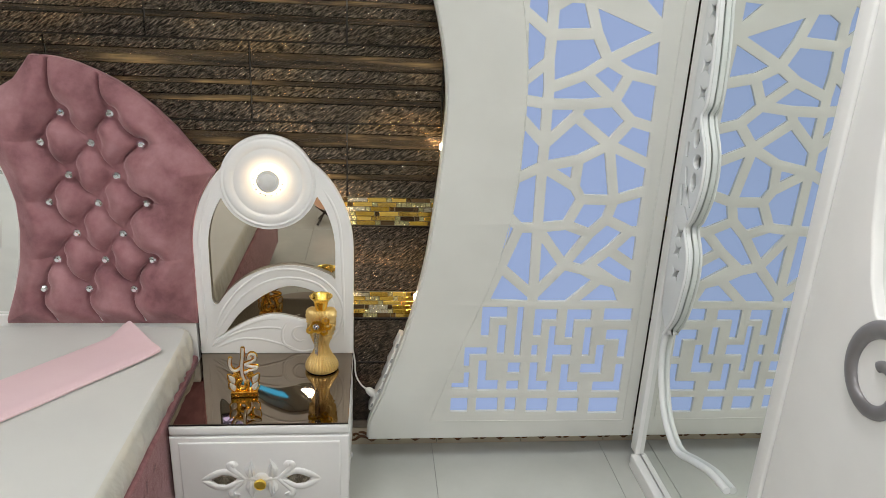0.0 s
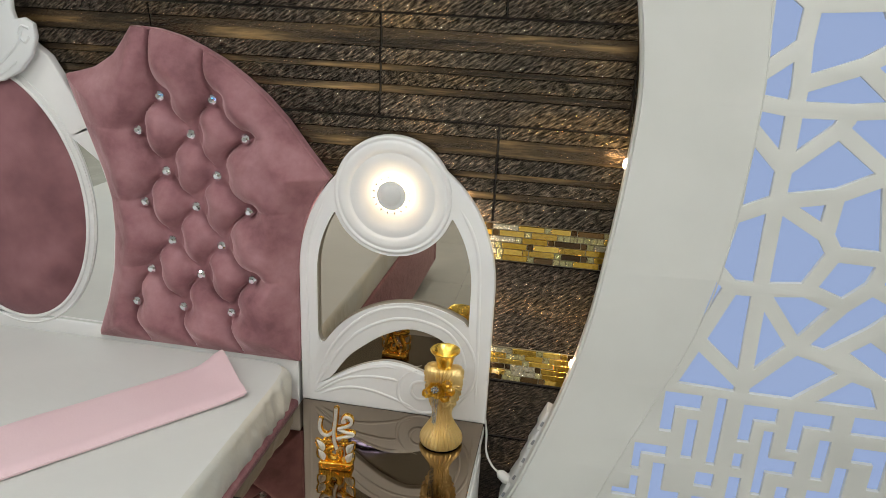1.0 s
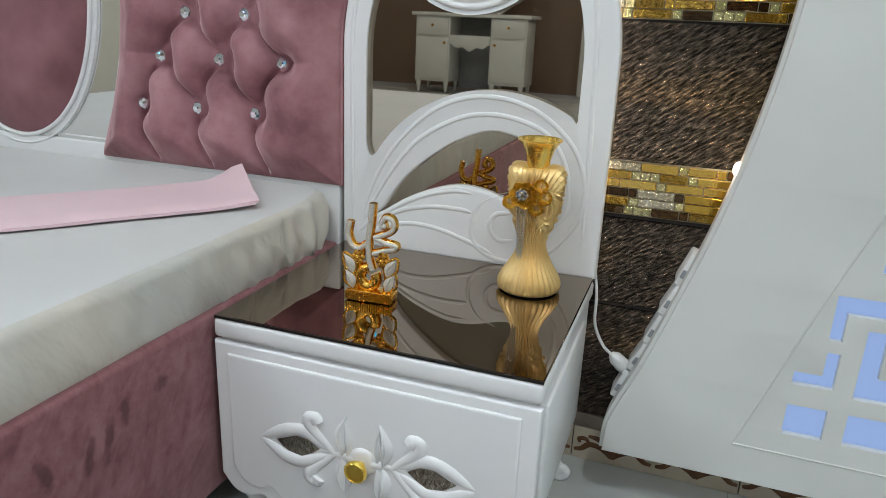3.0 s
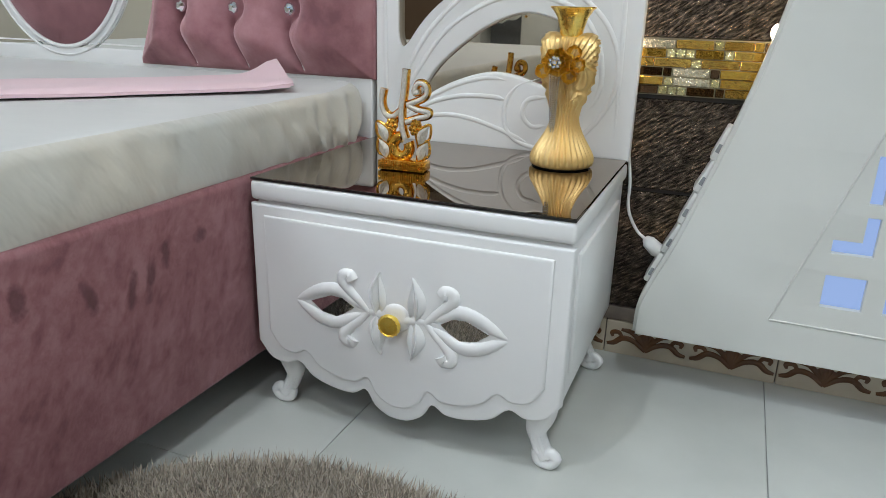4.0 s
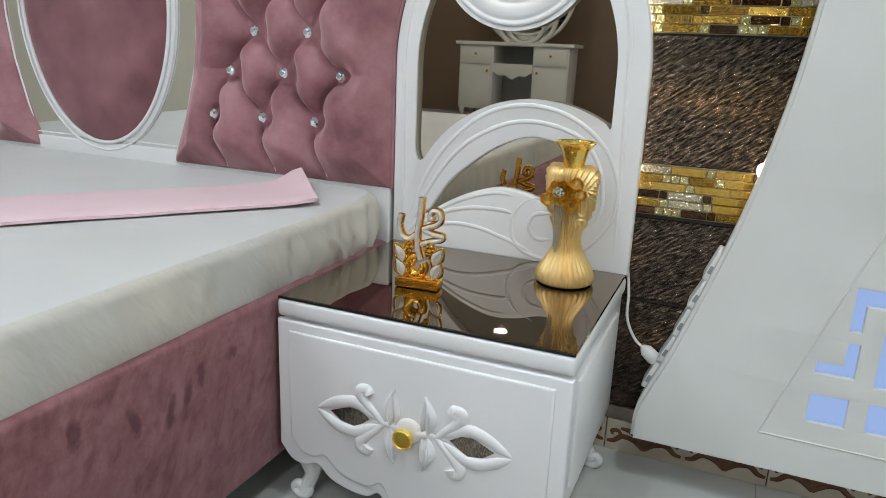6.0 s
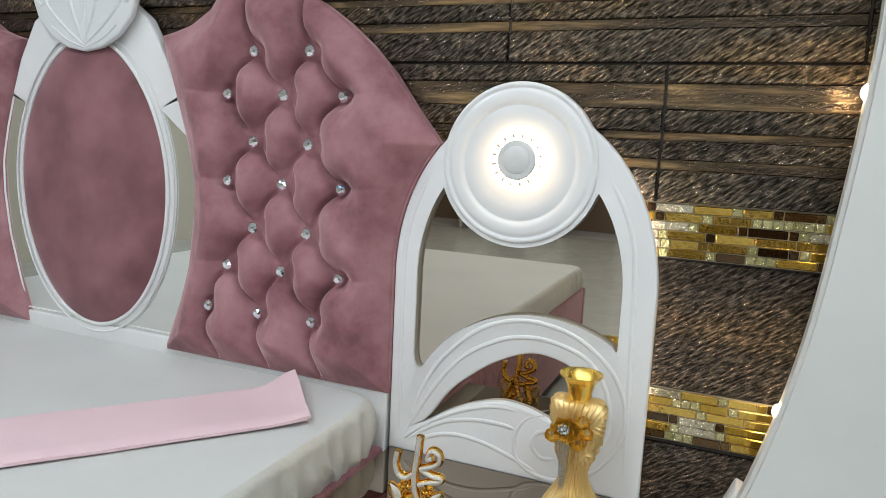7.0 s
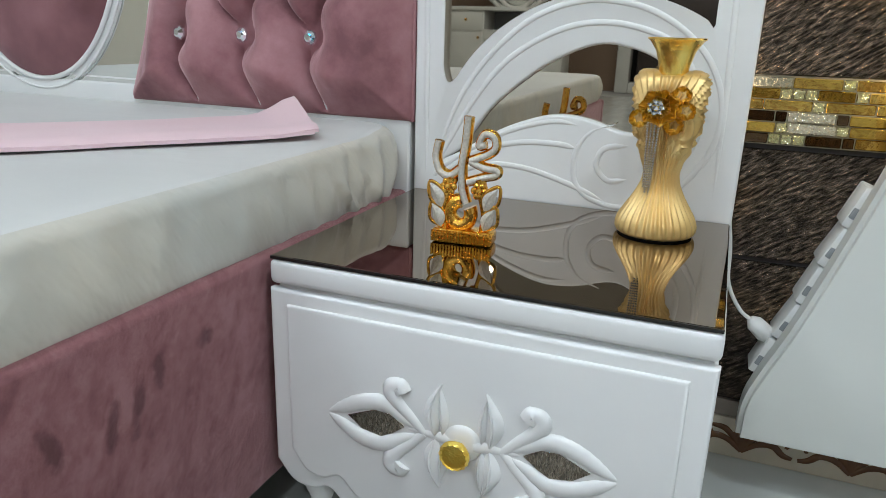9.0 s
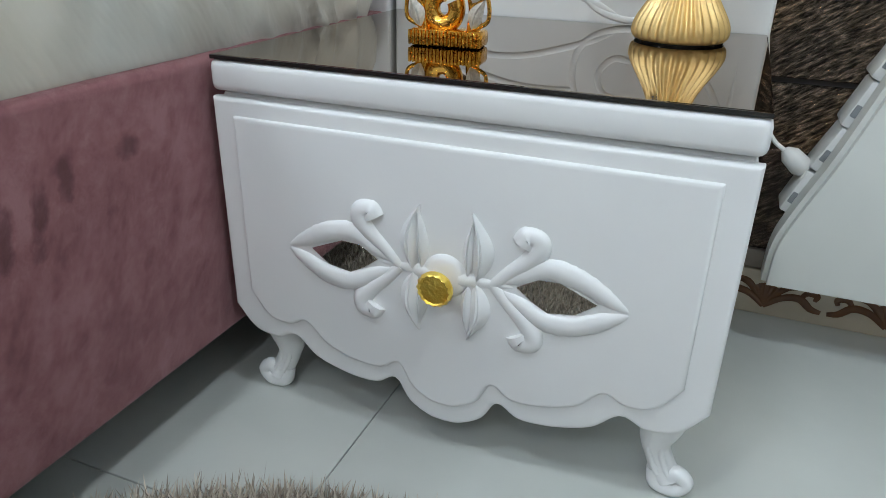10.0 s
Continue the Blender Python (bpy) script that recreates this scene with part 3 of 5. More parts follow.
    for lo, hi in zip(rings[first:last], rings[first + 1:last + 1]):
        for k in range(around):
            bm.faces.new((lo[k], lo[(k + 1) % around], hi[(k + 1) % around], hi[k]))
    if drape:
        bm.faces.new(rings[0][::-1])
    else:
        bm.faces.new(rings[-1])
    bmesh.ops.delete(bm, geom=[q for q in bm.verts if not q.link_faces], context="VERTS")
    return bm


for nm, drape in (("side_drape", True), ("top_sheet", False)):
    m_part = part(nm, sheet_mesh(drape), DRAPE if drape else SHEET, mattress, "", 70)
    m_part.location = (-BED_X, -1.6, -0.44)

# folded pink runner laid askew
runner = thing("bed_runner", "folded pale pink cloth runner lying across the mattress", "bed runner", (-0.9, 2.2, 0.56))


def runner_mesh(layer):
    """A strip from the mattress corner towards the foot, its end curled up."""
    a, along = Vector((-0.570 - 0.004 * layer, 2.490 - 0.006 * layer)), Vector((-0.622, -0.783)).normalized()
    across = Vector((along.y, -along.x))
    bm = bmesh.new()
    nu, nv, wide, thick = 60, 14, 0.222 - 0.006 * layer, 0.006
    top = []
    for i in range(nu + 1):
        u = i / nu * 1.35
        row = []
        for j in range(nv + 1):
            v = j / nv
            p = a + along * (u - 0.03 * v) + across * (wide * v)
            lift = 0.030 * math.exp(-(u / 0.05) ** 2) * (0.25 + 0.9 * smoothstep(0.2, 1.0, np.float64(v)))
            lift += 0.003 * noise.noise((u * 7, v * 3, 2))
            drop = 0.007 * (1 - min(1, min(v, 1 - v) * 9)) ** 2
            row.append(bm.verts.new((p.x, p.y, 0.560 + thick + 0.007 * (1 - layer) + lift * (1 - 0.35 * layer) - drop * (1 - layer))))
        top.append(row)
    for i in range(nu):
        for j in range(nv):
            bm.faces.new((top[i][j], top[i][j + 1], top[i + 1][j + 1], top[i + 1][j]))
    bmesh.ops.recalc_face_normals(bm, faces=bm.faces)
    if sum(f.normal.z for f in bm.faces) < 0:
        bmesh.ops.reverse_faces(bm, faces=bm.faces)
    bmesh.ops.solidify(bm, geom=bm.faces[:], thickness=thick)
    return bm


for layer, nm in enumerate(("upper_fold", "lower_fold")):
    r_part = part(nm, runner_mesh(layer), PINK_CLOTH, runner, "", 60)
    r_part.location = (0.9, -2.2, -0.56)

# ---- night stand ----
NX0, NX1, NY0, NY1, NTOP = -0.490, 0.073, 2.225, 2.700, 0.440
NXC = (NX0 + NX1) / 2
stand = thing("nightstand", "white carved nightstand with gold knob, glass top and arched mirror", "nightstand", (NXC, 2.46, 0))


def stand_part(name, shape, mat, label="", smooth=None):
    ob = part(name, shape, mat, stand, label, smooth)
    ob.location = (-NXC, -2.46, 0)
    return ob


stand_part("top_board", box((NX0, NY0, 0.406), (NX1, NY1, NTOP), 0.008, 3), WHITE, "", 50)
stand_part("glass_top", box((NX0 + 0.002, NY0 + 0.004, NTOP), (NX1 - 0.002, NY1 - 0.004, NTOP + 0.005), 0.0015), DARK_GLASS, "smoked bronze glass top, mirror-bright")
stand_part("glass_edge", box((NX0 + 0.002, NY0 + 0.002, NTOP + 0.0004), (NX1 - 0.002, NY0 + 0.0042, NTOP + 0.0046)), BLACK, "black polished front edge of the glass")
stand_part("carcass", box((NX0 + 0.006, NY0 + 0.012, 0.125), (NX1 - 0.006, NY1, 0.404), 0.004), WHITE, "", 50)
for x in (NX0 + 0.004, NX1 - 0.004):
    stand_part("side_panel", box((x - 0.004, NY0 + 0.06, 0.17), (x + 0.004, NY1 - 0.05, 0.375), 0.003), WHITE, "", 50)


def scallop(inset):
    """The drawer front: straight sides, scalloped lower edge in three swags."""
    low = [(-0.282, 0.140), (-0.256, 0.110), (-0.224, 0.104), (-0.197, 0.113), (-0.168, 0.089), (-0.125, 0.076), (-0.088, 0.075), (-0.063, 0.088), (-0.045, 0.062), (-0.02, 0.047), (0.0, 0.044)]
    pts = spline(low, 5)
    pts = pts + [(-x, z) for x, z in pts[-2::-1]]
    full = [(x * (1 - inset / 0.282), z + 0.95 * inset) for x, z in pts]
    return [(NXC + x, z) for x, z in full] + [(NXC + 0.282 - inset, 0.400 - 0.66 * inset), (NXC - 0.282 + inset, 0.400 - 0.66 * inset)]


drawer = stand_part("drawer_front", plate([scallop(0.0)], NY0, 0.018, 0.006, 3), WHITE, "white drawer front with scalloped lower edge", 40)
stand_part("field", plate([scallop(0.028)], NY0 - 0.005, 0.014, 0.0055, 4), WHITE, "", 40)


def relief(pts, r, k=0.55):
    return tube(at_y([(NXC + x, z) for x, z in pts], NY0 - 0.003), r, False, 3, (1, NY0 - 0.003, k))


def leaf_mesh(base, tip, wide, y, bulge=0.008, bend=0.0, n=10):
    """A pointed leaf with a raised rib, lying in the x-z plane and swelling to -y."""
    bm = bmesh.new()
    b, t = Vector(base), Vector(tip)
    d = t - b
    side = Vector((-d.y, d.x)).normalized()
    rows = []
    for i in range(n + 1):
        u = i / n
        w = wide * math.sin(math.pi * min(1, 0.02 + 0.97 * u ** 0.75)) ** 1.15
        c = b + d * u + side * bend * math.sin(math.pi * u)
        row = []
        for q in (-1, -0.55, -0.15, 0, 0.15, 0.55, 1):
            h = bulge * (1 - q * q) * (0.45 + 0.55 * math.sin(math.pi * u)) - (0.0022 if q == 0 else 0)
            p = c + side * (w * q)
            row.append(bm.verts.new((p.x, y - h, p.y)))
        rows.append(row)
    for a, c in zip(rows, rows[1:]):
        for k in range(6):
            bm.faces.new((a[k], a[k + 1], c[k + 1], c[k]))
    bmesh.ops.recalc_face_normals(bm, faces=bm.faces)
    if sum(f.normal.y for f in bm.faces) > 0:
        bmesh.ops.reverse_faces(bm, faces=bm.faces)
    return bm


OZ = 0.241
rough_cut = random.Random(5)
for sgn in (1, -1):
    eye_up = spline([(sgn * 0.056, OZ + 0.004), (sgn * 0.080, OZ + 0.015), (sgn * 0.108, OZ + 0.030), (sgn * 0.140, OZ + 0.025), (sgn * 0.170, OZ + 0.010), (sgn * 0.194, OZ - 0.002)], 8)
    eye_low = spline([(sgn * 0.056, OZ - 0.003), (sgn * 0.080, OZ - 0.014), (sgn * 0.110, OZ - 0.029), (sgn * 0.142, OZ - 0.027), (sgn * 0.172, OZ - 0.013), (sgn * 0.194, OZ - 0.002)], 8)
    bm = bmesh.new()
    for line in (eye_up, eye_low):
        add_mesh(bm, relief(line, [(0.0128 - 0.0108 * abs(2 * i / (len(line) - 1) - 1) ** 2.2) * rough_cut.uniform(0.95, 1.04) for i in range(len(line))], 0.62))
    for up in (1, -1):
        curl = spline([(sgn * 0.052, OZ), (sgn * 0.070, OZ + up * 0.018), (sgn * 0.087, OZ + up * 0.033), (sgn * 0.098, OZ + up * 0.047), (sgn * 0.097, OZ + up * 0.058), (sgn * 0.087, OZ + up * 0.060), (sgn * 0.082, OZ + up * 0.052)], 7)
        add_mesh(bm, relief(curl, [0.0060 + 0.0060 * min(1, i / 20) + 0.0012 * (i > 34) for i in range(len(curl))], 0.75))
    add_mesh(bm, relief(spline([(sgn * 0.016, OZ), (sgn * 0.045, OZ + 0.001), (sgn * 0.084, OZ + 0.002)], 6), [0.0105 - 0.0007 * i for i in range(13)], 0.7))
    stand_part("scroll_carving", bm, WHITE, "", 70)
    inset_shape = [(0.078, 0.004), (0.100, 0.0175), (0.122, 0.0185), (0.161, 0.002), (0.140, -0.014), (0.112, -0.0185), (0.096, -0.010)]
    stand_part("mirror_inset", plate([[(NXC + sgn * x, OZ + z) for x, z in inset_shape][::-sgn]], NY0 - 0.0066, 0.004, 0.0005), SILVER_MIRROR, "small eye-shaped mirror inset")
    for up in (1, -1):
        tip = (0.029, 0.076) if up > 0 else (0.027, -0.071)
        # two lobes side by side make each leaf, with a cut vein between
        stand_part("carved_leaf", leaf_mesh((NXC + sgn * 0.036, OZ + up * 0.002), (NXC + sgn * tip[0], OZ + tip[1]), 0.0125, NY0 - 0.0045, 0.0115, sgn * up * -0.008), WHITE, "", 60)
        stand_part("carved_leaf", leaf_mesh((NXC + sgn * 0.026, OZ + up * 0.006), (NXC + sgn * (tip[0] + 0.002), OZ + tip[1] * 0.93), 0.0070, NY0 - 0.0050, 0.0095, sgn * up * 0.002), WHITE, "", 60)
stand_part("boss", turned_to_front(lathe([(0.026, 0), (0.025, 0.003), (0.019, 0.006), (0.010, 0.0062)], 32), (NXC, NY0 - 0.003, OZ)), WHITE, "", 50)
stand_part("knob", turned_to_front(lathe([(0.008, 0), (0.008, 0.012), (0.017, 0.014), (0.0195, 0.018), (0.0195, 0.022), (0.017, 0.0255), (0.0150, 0.024), (0.004, 0.0247)], 32, wave=lambda a, z: 1 + (0.04 * math.cos(16 * a) if z > 0.018 else 0)), (NXC - 0.002, NY0 - 0.008, OZ - 0.005)), PETAL_GOLD, "round gold knob", 40)


def cabriole(sx, y):
    """A short leg that sweeps out to a scroll foot."""
    x0 = NXC + sx * 0.262
    line = spline([(x0 - sx * 0.035, y, 0.14), (x0 - sx * 0.020, y, 0.105), (x0 - sx * 0.026, y, 0.065), (x0 - sx * 0.016, y, 0.035), (x0 - sx * 0.004, y - 0.004, 0.018)], 6)
    bm = add_mesh(bmesh.new(), tube(line, [0.036 - 0.021 * min(1, i / 14) for i in range(len(line))], False, 4))
    curl = spline([(x0 - sx * 0.022, y - 0.004, 0.030), (x0 - sx * 0.018, y - 0.006, 0.012), (x0 + sx * 0.002, y - 0.008, 0.0095), (x0 + sx * 0.012, y - 0.008, 0.022), (x0 + sx * 0.002, y - 0.008, 0.031), (x0 - sx * 0.006, y - 0.008, 0.024)], 6)
    add_mesh(bm, tube(curl, 0.0095, False, 3))
    for k in range(2):
        add_mesh(bm, tube([(p[0] + sx * (0.006 - 0.012 * k), p[1] - 0.012, p[2]) for p in line[4:-4]], 0.004, False, 2))
    return bm


for sx in (1, -1):
    for y in (NY0 + 0.045, NY1 - 0.05):
        stand_part("leg", cabriole(sx, y), WHITE, "", 60)

# arched mirror board over the night stand
BC = ARCH[0]
BH = 0.2835
RISE = ARCH[3]
DISC = (-0.222, 1.111, 0.164)
MID = (-0.155, 0.50)


def board_outline():
    left = [(BC - BH, NTOP + 0.001)] + [p for p in arc(BC, ARCH[1], BH, 180, 90, 40, RISE) if math.dist(p, DISC[:2]) > DISC[2]]
    right = [p for p in arc(BC, ARCH[1], BH, 90, 0, 40, RISE) if math.dist(p, DISC[:2]) > DISC[2]] + [(BC + BH, NTOP + 0.001)]
    a0 = math.degrees(math.atan2(left[-1][1] - DISC[1], left[-1][0] - DISC[0])) % 360
    a1 = math.degrees(math.atan2(right[0][1] - DISC[1], right[0][0] - DISC[0]))
    return left + arc(DISC[0], DISC[1], DISC[2], a0, a1, 40)[1:-1] + right


def upper_opening(g=0.0):
    """Mirror field between the lamp's disc, the arch and the broad lower band."""
    x0, x1, rim, low = -0.4445 - g, 0.0125 + g, 0.168 - g, 0.295 - g
    pts = [(x0, 0.80)]
    pts += [p for p in arc(-0.216, ARCH[1], 0.2285 + g, 180, 90, 40, 0.300 + g) if math.dist(p, DISC[:2]) > rim]
    a0 = math.degrees(math.atan2(pts[-1][1] - DISC[1], pts[-1][0] - DISC[0])) % 360
    right = [p for p in arc(-0.216, ARCH[1], 0.2285 + g, 90, 0, 40, 0.300 + g) if math.dist(p, DISC[:2]) > rim]
    a1 = math.degrees(math.atan2(right[0][1] - DISC[1], right[0][0] - DISC[0])) % 360
    pts += arc(DISC[0], DISC[1], rim, a0, a1, 30)[1:-1] + right
    pts += [(x1, 0.752), (x1 - 0.006, 0.738)] + [p for p in arc(MID[0], MID[1], low, 60, 165, 40) if p[0] > x0 + 0.034]
    (ex, ez), corner = pts[-1], (x0 + 0.006, pts[-1][1] - 0.034)
    for u in np.linspace(0.15, 1, 8):
        pts.append(tuple(float(c) for c in ((1 - u) ** 2 * np.array((ex, ez)) + 2 * u * (1 - u) * np.array(corner) + u * u * np.array((x0, ez + 0.022)))))
    return pts


def lower_opening():
    top = spline([(-0.428, 0.508), (-0.398, 0.532), (-0.350, 0.600), (-0.298, 0.648), (-0.238, 0.690), (-0.170, 0.717), (-0.111, 0.712), (-0.062, 0.690), (-0.036, 0.650)], 6)
    return top + spline([(-0.042, 0.612), (-0.080, 0.583), (-0.114, 0.578), (-0.174, 0.595), (-0.232, 0.599), (-0.294, 0.582), (-0.350, 0.555), (-0.400, 0.522)], 6)


board = stand_part("mirror_board", plate([board_outline(), upper_opening(), lower_opening()], 2.700, 0.024, 0.005, 3), WHITE, "white arched mirror board with carved arcs", 40)
stand_part("mirror_pane", plate([[(x * 0.96 + BC * 0.04, z) for x, z in board_outline()]], 2.716, 0.005, 0.0005), BRONZE_MIRROR, "bronze-tinted mirror behind the carved openings")


def carved(line, r=0.0052, y=2.7006):
    """A soft ridge of the board's carving, running out at both ends."""
    pts = spline(line, 8)
    n = len(pts) - 1
    stand_part("carved_line", tube(at_y(pts, y), [r * min(1, 0.15 + 7 * min(i, n - i) / n) for i in range(n + 1)], False, 3, (1, y, 0.50)), WHITE, "", 60)


# the outer band sweeps over the arch and runs on into the scroll
carved([(-0.446, 0.500), (-0.442, 0.525), (-0.404, 0.620), (-0.353, 0.693), (-0.282, 0.755), (-0.203, 0.784), (-0.125, 0.782), (-0.058, 0.757), (0.0, 0.708), (0.031, 0.646), (0.034, 0.592), (0.016, 0.539), (-0.032, 0.480), (-0.098, 0.452), (-0.155, 0.459), (-0.188, 0.488), (-0.191, 0.537), (-0.168, 0.574), (-0.128, 0.591)])
carved([(-0.448, 0.490), (-0.439, 0.512), (-0.381, 0.613), (-0.320, 0.687), (-0.240, 0.736), (-0.171, 0.752), (-0.104, 0.745), (-0.046, 0.720), (-0.008, 0.665), (0.004, 0.602), (-0.003, 0.561), (-0.019, 0.532)])
carved([(-0.452, 0.468), (-0.446, 0.479), (-0.412, 0.508), (-0.350, 0.546), (-0.294, 0.572), (-0.232, 0.588), (-0.185, 0.584)], 0.0045)
carved([(-0.456, 0.462), (-0.375, 0.521), (-0.297, 0.546), (-0.226, 0.550), (-0.189, 0.545)])
carved([(-0.444, 0.462), (-0.360, 0.500), (-0.282, 0.503), (-0.198, 0.482), (-0.130, 0.456)])
carved([(-0.100, 0.557), (-0.142, 0.549), (-0.153, 0.519), (-0.132, 0.495), (-0.098, 0.500)])
# raised border down both sides
carved([(-0.468, NTOP + 0.02), (-0.470, 0.65), (-0.472, 0.86), (-0.464, 0.95), (-0.444, 1.02), (-0.415, 1.085)])
carved([(0.040, NTOP + 0.02), (0.037, 0.656), (0.033, 0.779), (0.028, 0.909), (0.018, 0.980), (-0.004, 1.040), (-0.040, 1.100)])
disc = turned_to_front(lathe([(0.164, 0), (0.164, 0.0065), (0.1625, 0.0090), (0.159, 0.0102), (0.1555, 0.0098), (0.1530, 0.0076), (0.1505, 0.0076), (0.148, 0.0098), (0.142, 0.0112), (0.130, 0.0112), (0.1225, 0.0100), (0.1190, 0.0068), (0.1165, 0.0068), (0.1135, 0.0082), (0.09, 0.0072), (0.03, 0.0060)], 96), (DISC[0], 2.704, DISC[1]))
stand_part("lamp_disc", disc, WHITE, "round white turned lamp disc", 60)
# the lamp's cap stands off the disc and throws its light back on to it
LX, LZ = DISC[0] + 0.003, DISC[1] + 0.007
stand_part("led_ring", tube([(LX + 0.043 * math.cos(a), 2.682, LZ + 0.043 * math.sin(a)) for a in np.linspace(0, 2 * math.pi, 40, endpoint=False)], 0.0035, True, 2), LED_RING, "glowing ring of warm white light")
stand_part("lamp_cap", turned_to_front(lathe([(0.030, -0.012), (0.039, 0), (0.040, 0.003), (0.038, 0.0055), (0.028, 0.0055), (0.026, 0.0072), (0.006, 0.0075)], 48), (LX, 2.677, LZ)), PLASTIC, "white plastic cap in the middle of the lamp", 40)
for k in range(16):
    a = 2 * math.pi * (k + 0.5) / 16
    p, q = [(LX + r * math.cos(a), 2.677, LZ + r * math.sin(a)) for r in (0.039, 0.052)]
    stand_part("spoke", tube([p, q], [0.0012, 0.0022], False, 1), GREY)
stand_part("lamp_stem", turned_to_front(lathe([(0.02, 0), (0.02, 0.016)], 24), (LX, 2.698, LZ)), PLASTIC)
strip = [(BC - BH + 0.010, 0.62), *arc(BC, ARCH[1], BH - 0.010, 180, 134, 20, RISE - 0.010)]
stand_part("led_strip", tube(at_y(strip, 2.7285), 0.0025, False, 1), LED_STRIP, "warm light strip behind the board")
stand_part("led_strip", tube(at_y([(BC - (x - BC) - 0.006, z) for x, z in strip], 2.7280), 0.003, False, 1), LED_STRIP, "warm light strip behind the board")

# ---- fretwork light panel ----
LY = 2.615
panel = thing("fretwork_panel", "ivory lacquered fretwork panel, lit blue-white from behind, with curved edge", "light panel", (0.75, LY, 0.11))


def panel_part(name, shape, mat, label="", smooth=None):
    ob = part(name, shape, mat, panel, label, smooth)
    ob.location = (-0.75, -LY, -0.11)
    return ob


EDGE = [(0.134, 0.112), (0.137, 0.17), (0.155, 0.225), (0.20, 0.34), (0.285, 0.61), (0.335, 0.84), (0.362, 1.06), (0.379, 1.25), (0.386, 1.42), (0.370, 1.57), (0.335, 1.73), (0.28, 1.90), (0.20, 2.08), (0.10, 2.25)]
EDGE_LINE = spline(EDGE, 6)
LRIGHT = 1.188


def warp(x, z):
    return 0.448 + (x - 0.405) * 0.944, 0.102 + 0.927 * z


# knots of the broken-star fretwork: left and right margins, upper and lower field
KNOTS = dict(m0=(0.614, 1.765), m1=(0.614, 1.715), m2=(0.626, 1.488), m3=(0.629, 1.433), m4=(0.629, 1.377), m5=(0.630, 1.161), m6=(0.611, 1.031), m7=(0.603, 0.832), m8=(0.547, 0.688), m9=(0.576, 0.845))
KNOTS.update(r0=(1.090, 1.79), r1=(1.092, 1.665), r2=(1.103, 1.506), r3=(1.105, 1.349), r4=(1.108, 1.220), r5=(1.108, 1.131), r6=(1.108, 0.974), r7=(1.110, 0.832), r8=(1.112, 0.727))
KNOTS.update(a1=(0.70, 1.80), a2=(0.712, 1.729), a3=(0.765, 1.762), a4=(0.825, 1.761), a5=(0.968, 1.781), b1=(0.713, 1.643), b2=(0.864, 1.653), b3=(0.910, 1.570), b4=(0.711, 1.559), c1=(0.720, 1.473), c2=(0.840, 1.522), c3=(0.990, 1.529), c4=(0.948, 1.436), d1=(0.719, 1.421), d2=(0.839, 1.423), d3=(1.015, 1.373), d4=(0.821, 1.383))
KNOTS.update(e1=(0.722, 1.285), e2=(0.949, 1.289), e3=(0.721, 1.207), e4=(0.847, 1.233), f1=(0.843, 1.138), f2=(0.990, 1.091), f3=(0.872, 1.093), g1=(0.725, 0.985), g2=(0.828, 0.997), g3=(0.972, 1.020), g4=(0.917, 0.965), g5=(0.659, 0.984))
KNOTS.update(h1=(0.835, 0.843), h2=(1.065, 0.977), h3=(0.997, 0.903), h4=(0.906, 0.826), i1=(0.732, 0.722), i2=(0.976, 0.789), i3=(1.042, 0.771), j1=(0.731, 0.682), j2=(0.862, 0.682), j3=(1.083, 0.683))
CELLS = "m0 a1 a2 b1 m1|m1 b1 b4 m2|b1 a2 a3 a4 b2|a4 r1 b3 b2|a5 r0 r1|b1 b2 b3 c2 c1 b4|m2 b4 c1 d1 m3|b3 r1 r2 c3|c2 b3 c3 c4|c1 c2 c4 d2 d1|c3 r2 r3 d3 c4|m3 d1 e1 m4|d1 d2 d4 e1|d2 c4 d3 e2 d4|m4 e1 e3 m5|e1 d4 e2 e4 e3|d3 r3 r4 e2|e3 e4 f1|e4 e2 f2 f3 f1|e2 r4 r5 f2|m5 e3 g1 g5 m6|e3 f1 f3 g2 g1|f3 f2 g3 g4 g2|f2 r5 r6 h2 g3|m6 g5 m7 m9|g5 g1 i1 m7|g1 h1 i1|g1 g2 g4 h1|g4 g3 h2 h3 h4 h1|h2 r6 r7 h3|h3 r7 r8 i3 i2 h4|i1 h1 h4 i2 j2 j1|i2 i3 j3 j2|m7 i1 j1 m8|i3 r8 j3".split("|")


def shrink(poly, d):
    """Cuts a polygon back by d from each of its sides."""
    area = sum(p[0] * q[1] - q[0] * p[1] for p, q in zip(poly, poly[1:] + poly[:1]))
    if area < 0:
        poly = poly[::-1]
    out = [Vector(p) for p in poly]
    for p, q in zip(poly, poly[1:] + poly[:1]):
        p, q = Vector(p), Vector(q)
        way = (q - p).normalized()
        n = Vector((-way.y, way.x))
        side = [(v - p).dot(n) - d for v in out]
        cut = []
        for k in range(len(out)):
            a, b, sa, sb = out[k - 1], out[k], side[k - 1], side[k]
            if (sa > 0) != (sb > 0):
                cut.append(a.lerp(b, sa / (sa - sb)))
            if sb > 0:
                cut.append(b)
        out = cut
        if len(out) < 3:
            return None
    return [tuple(v) for v in out]


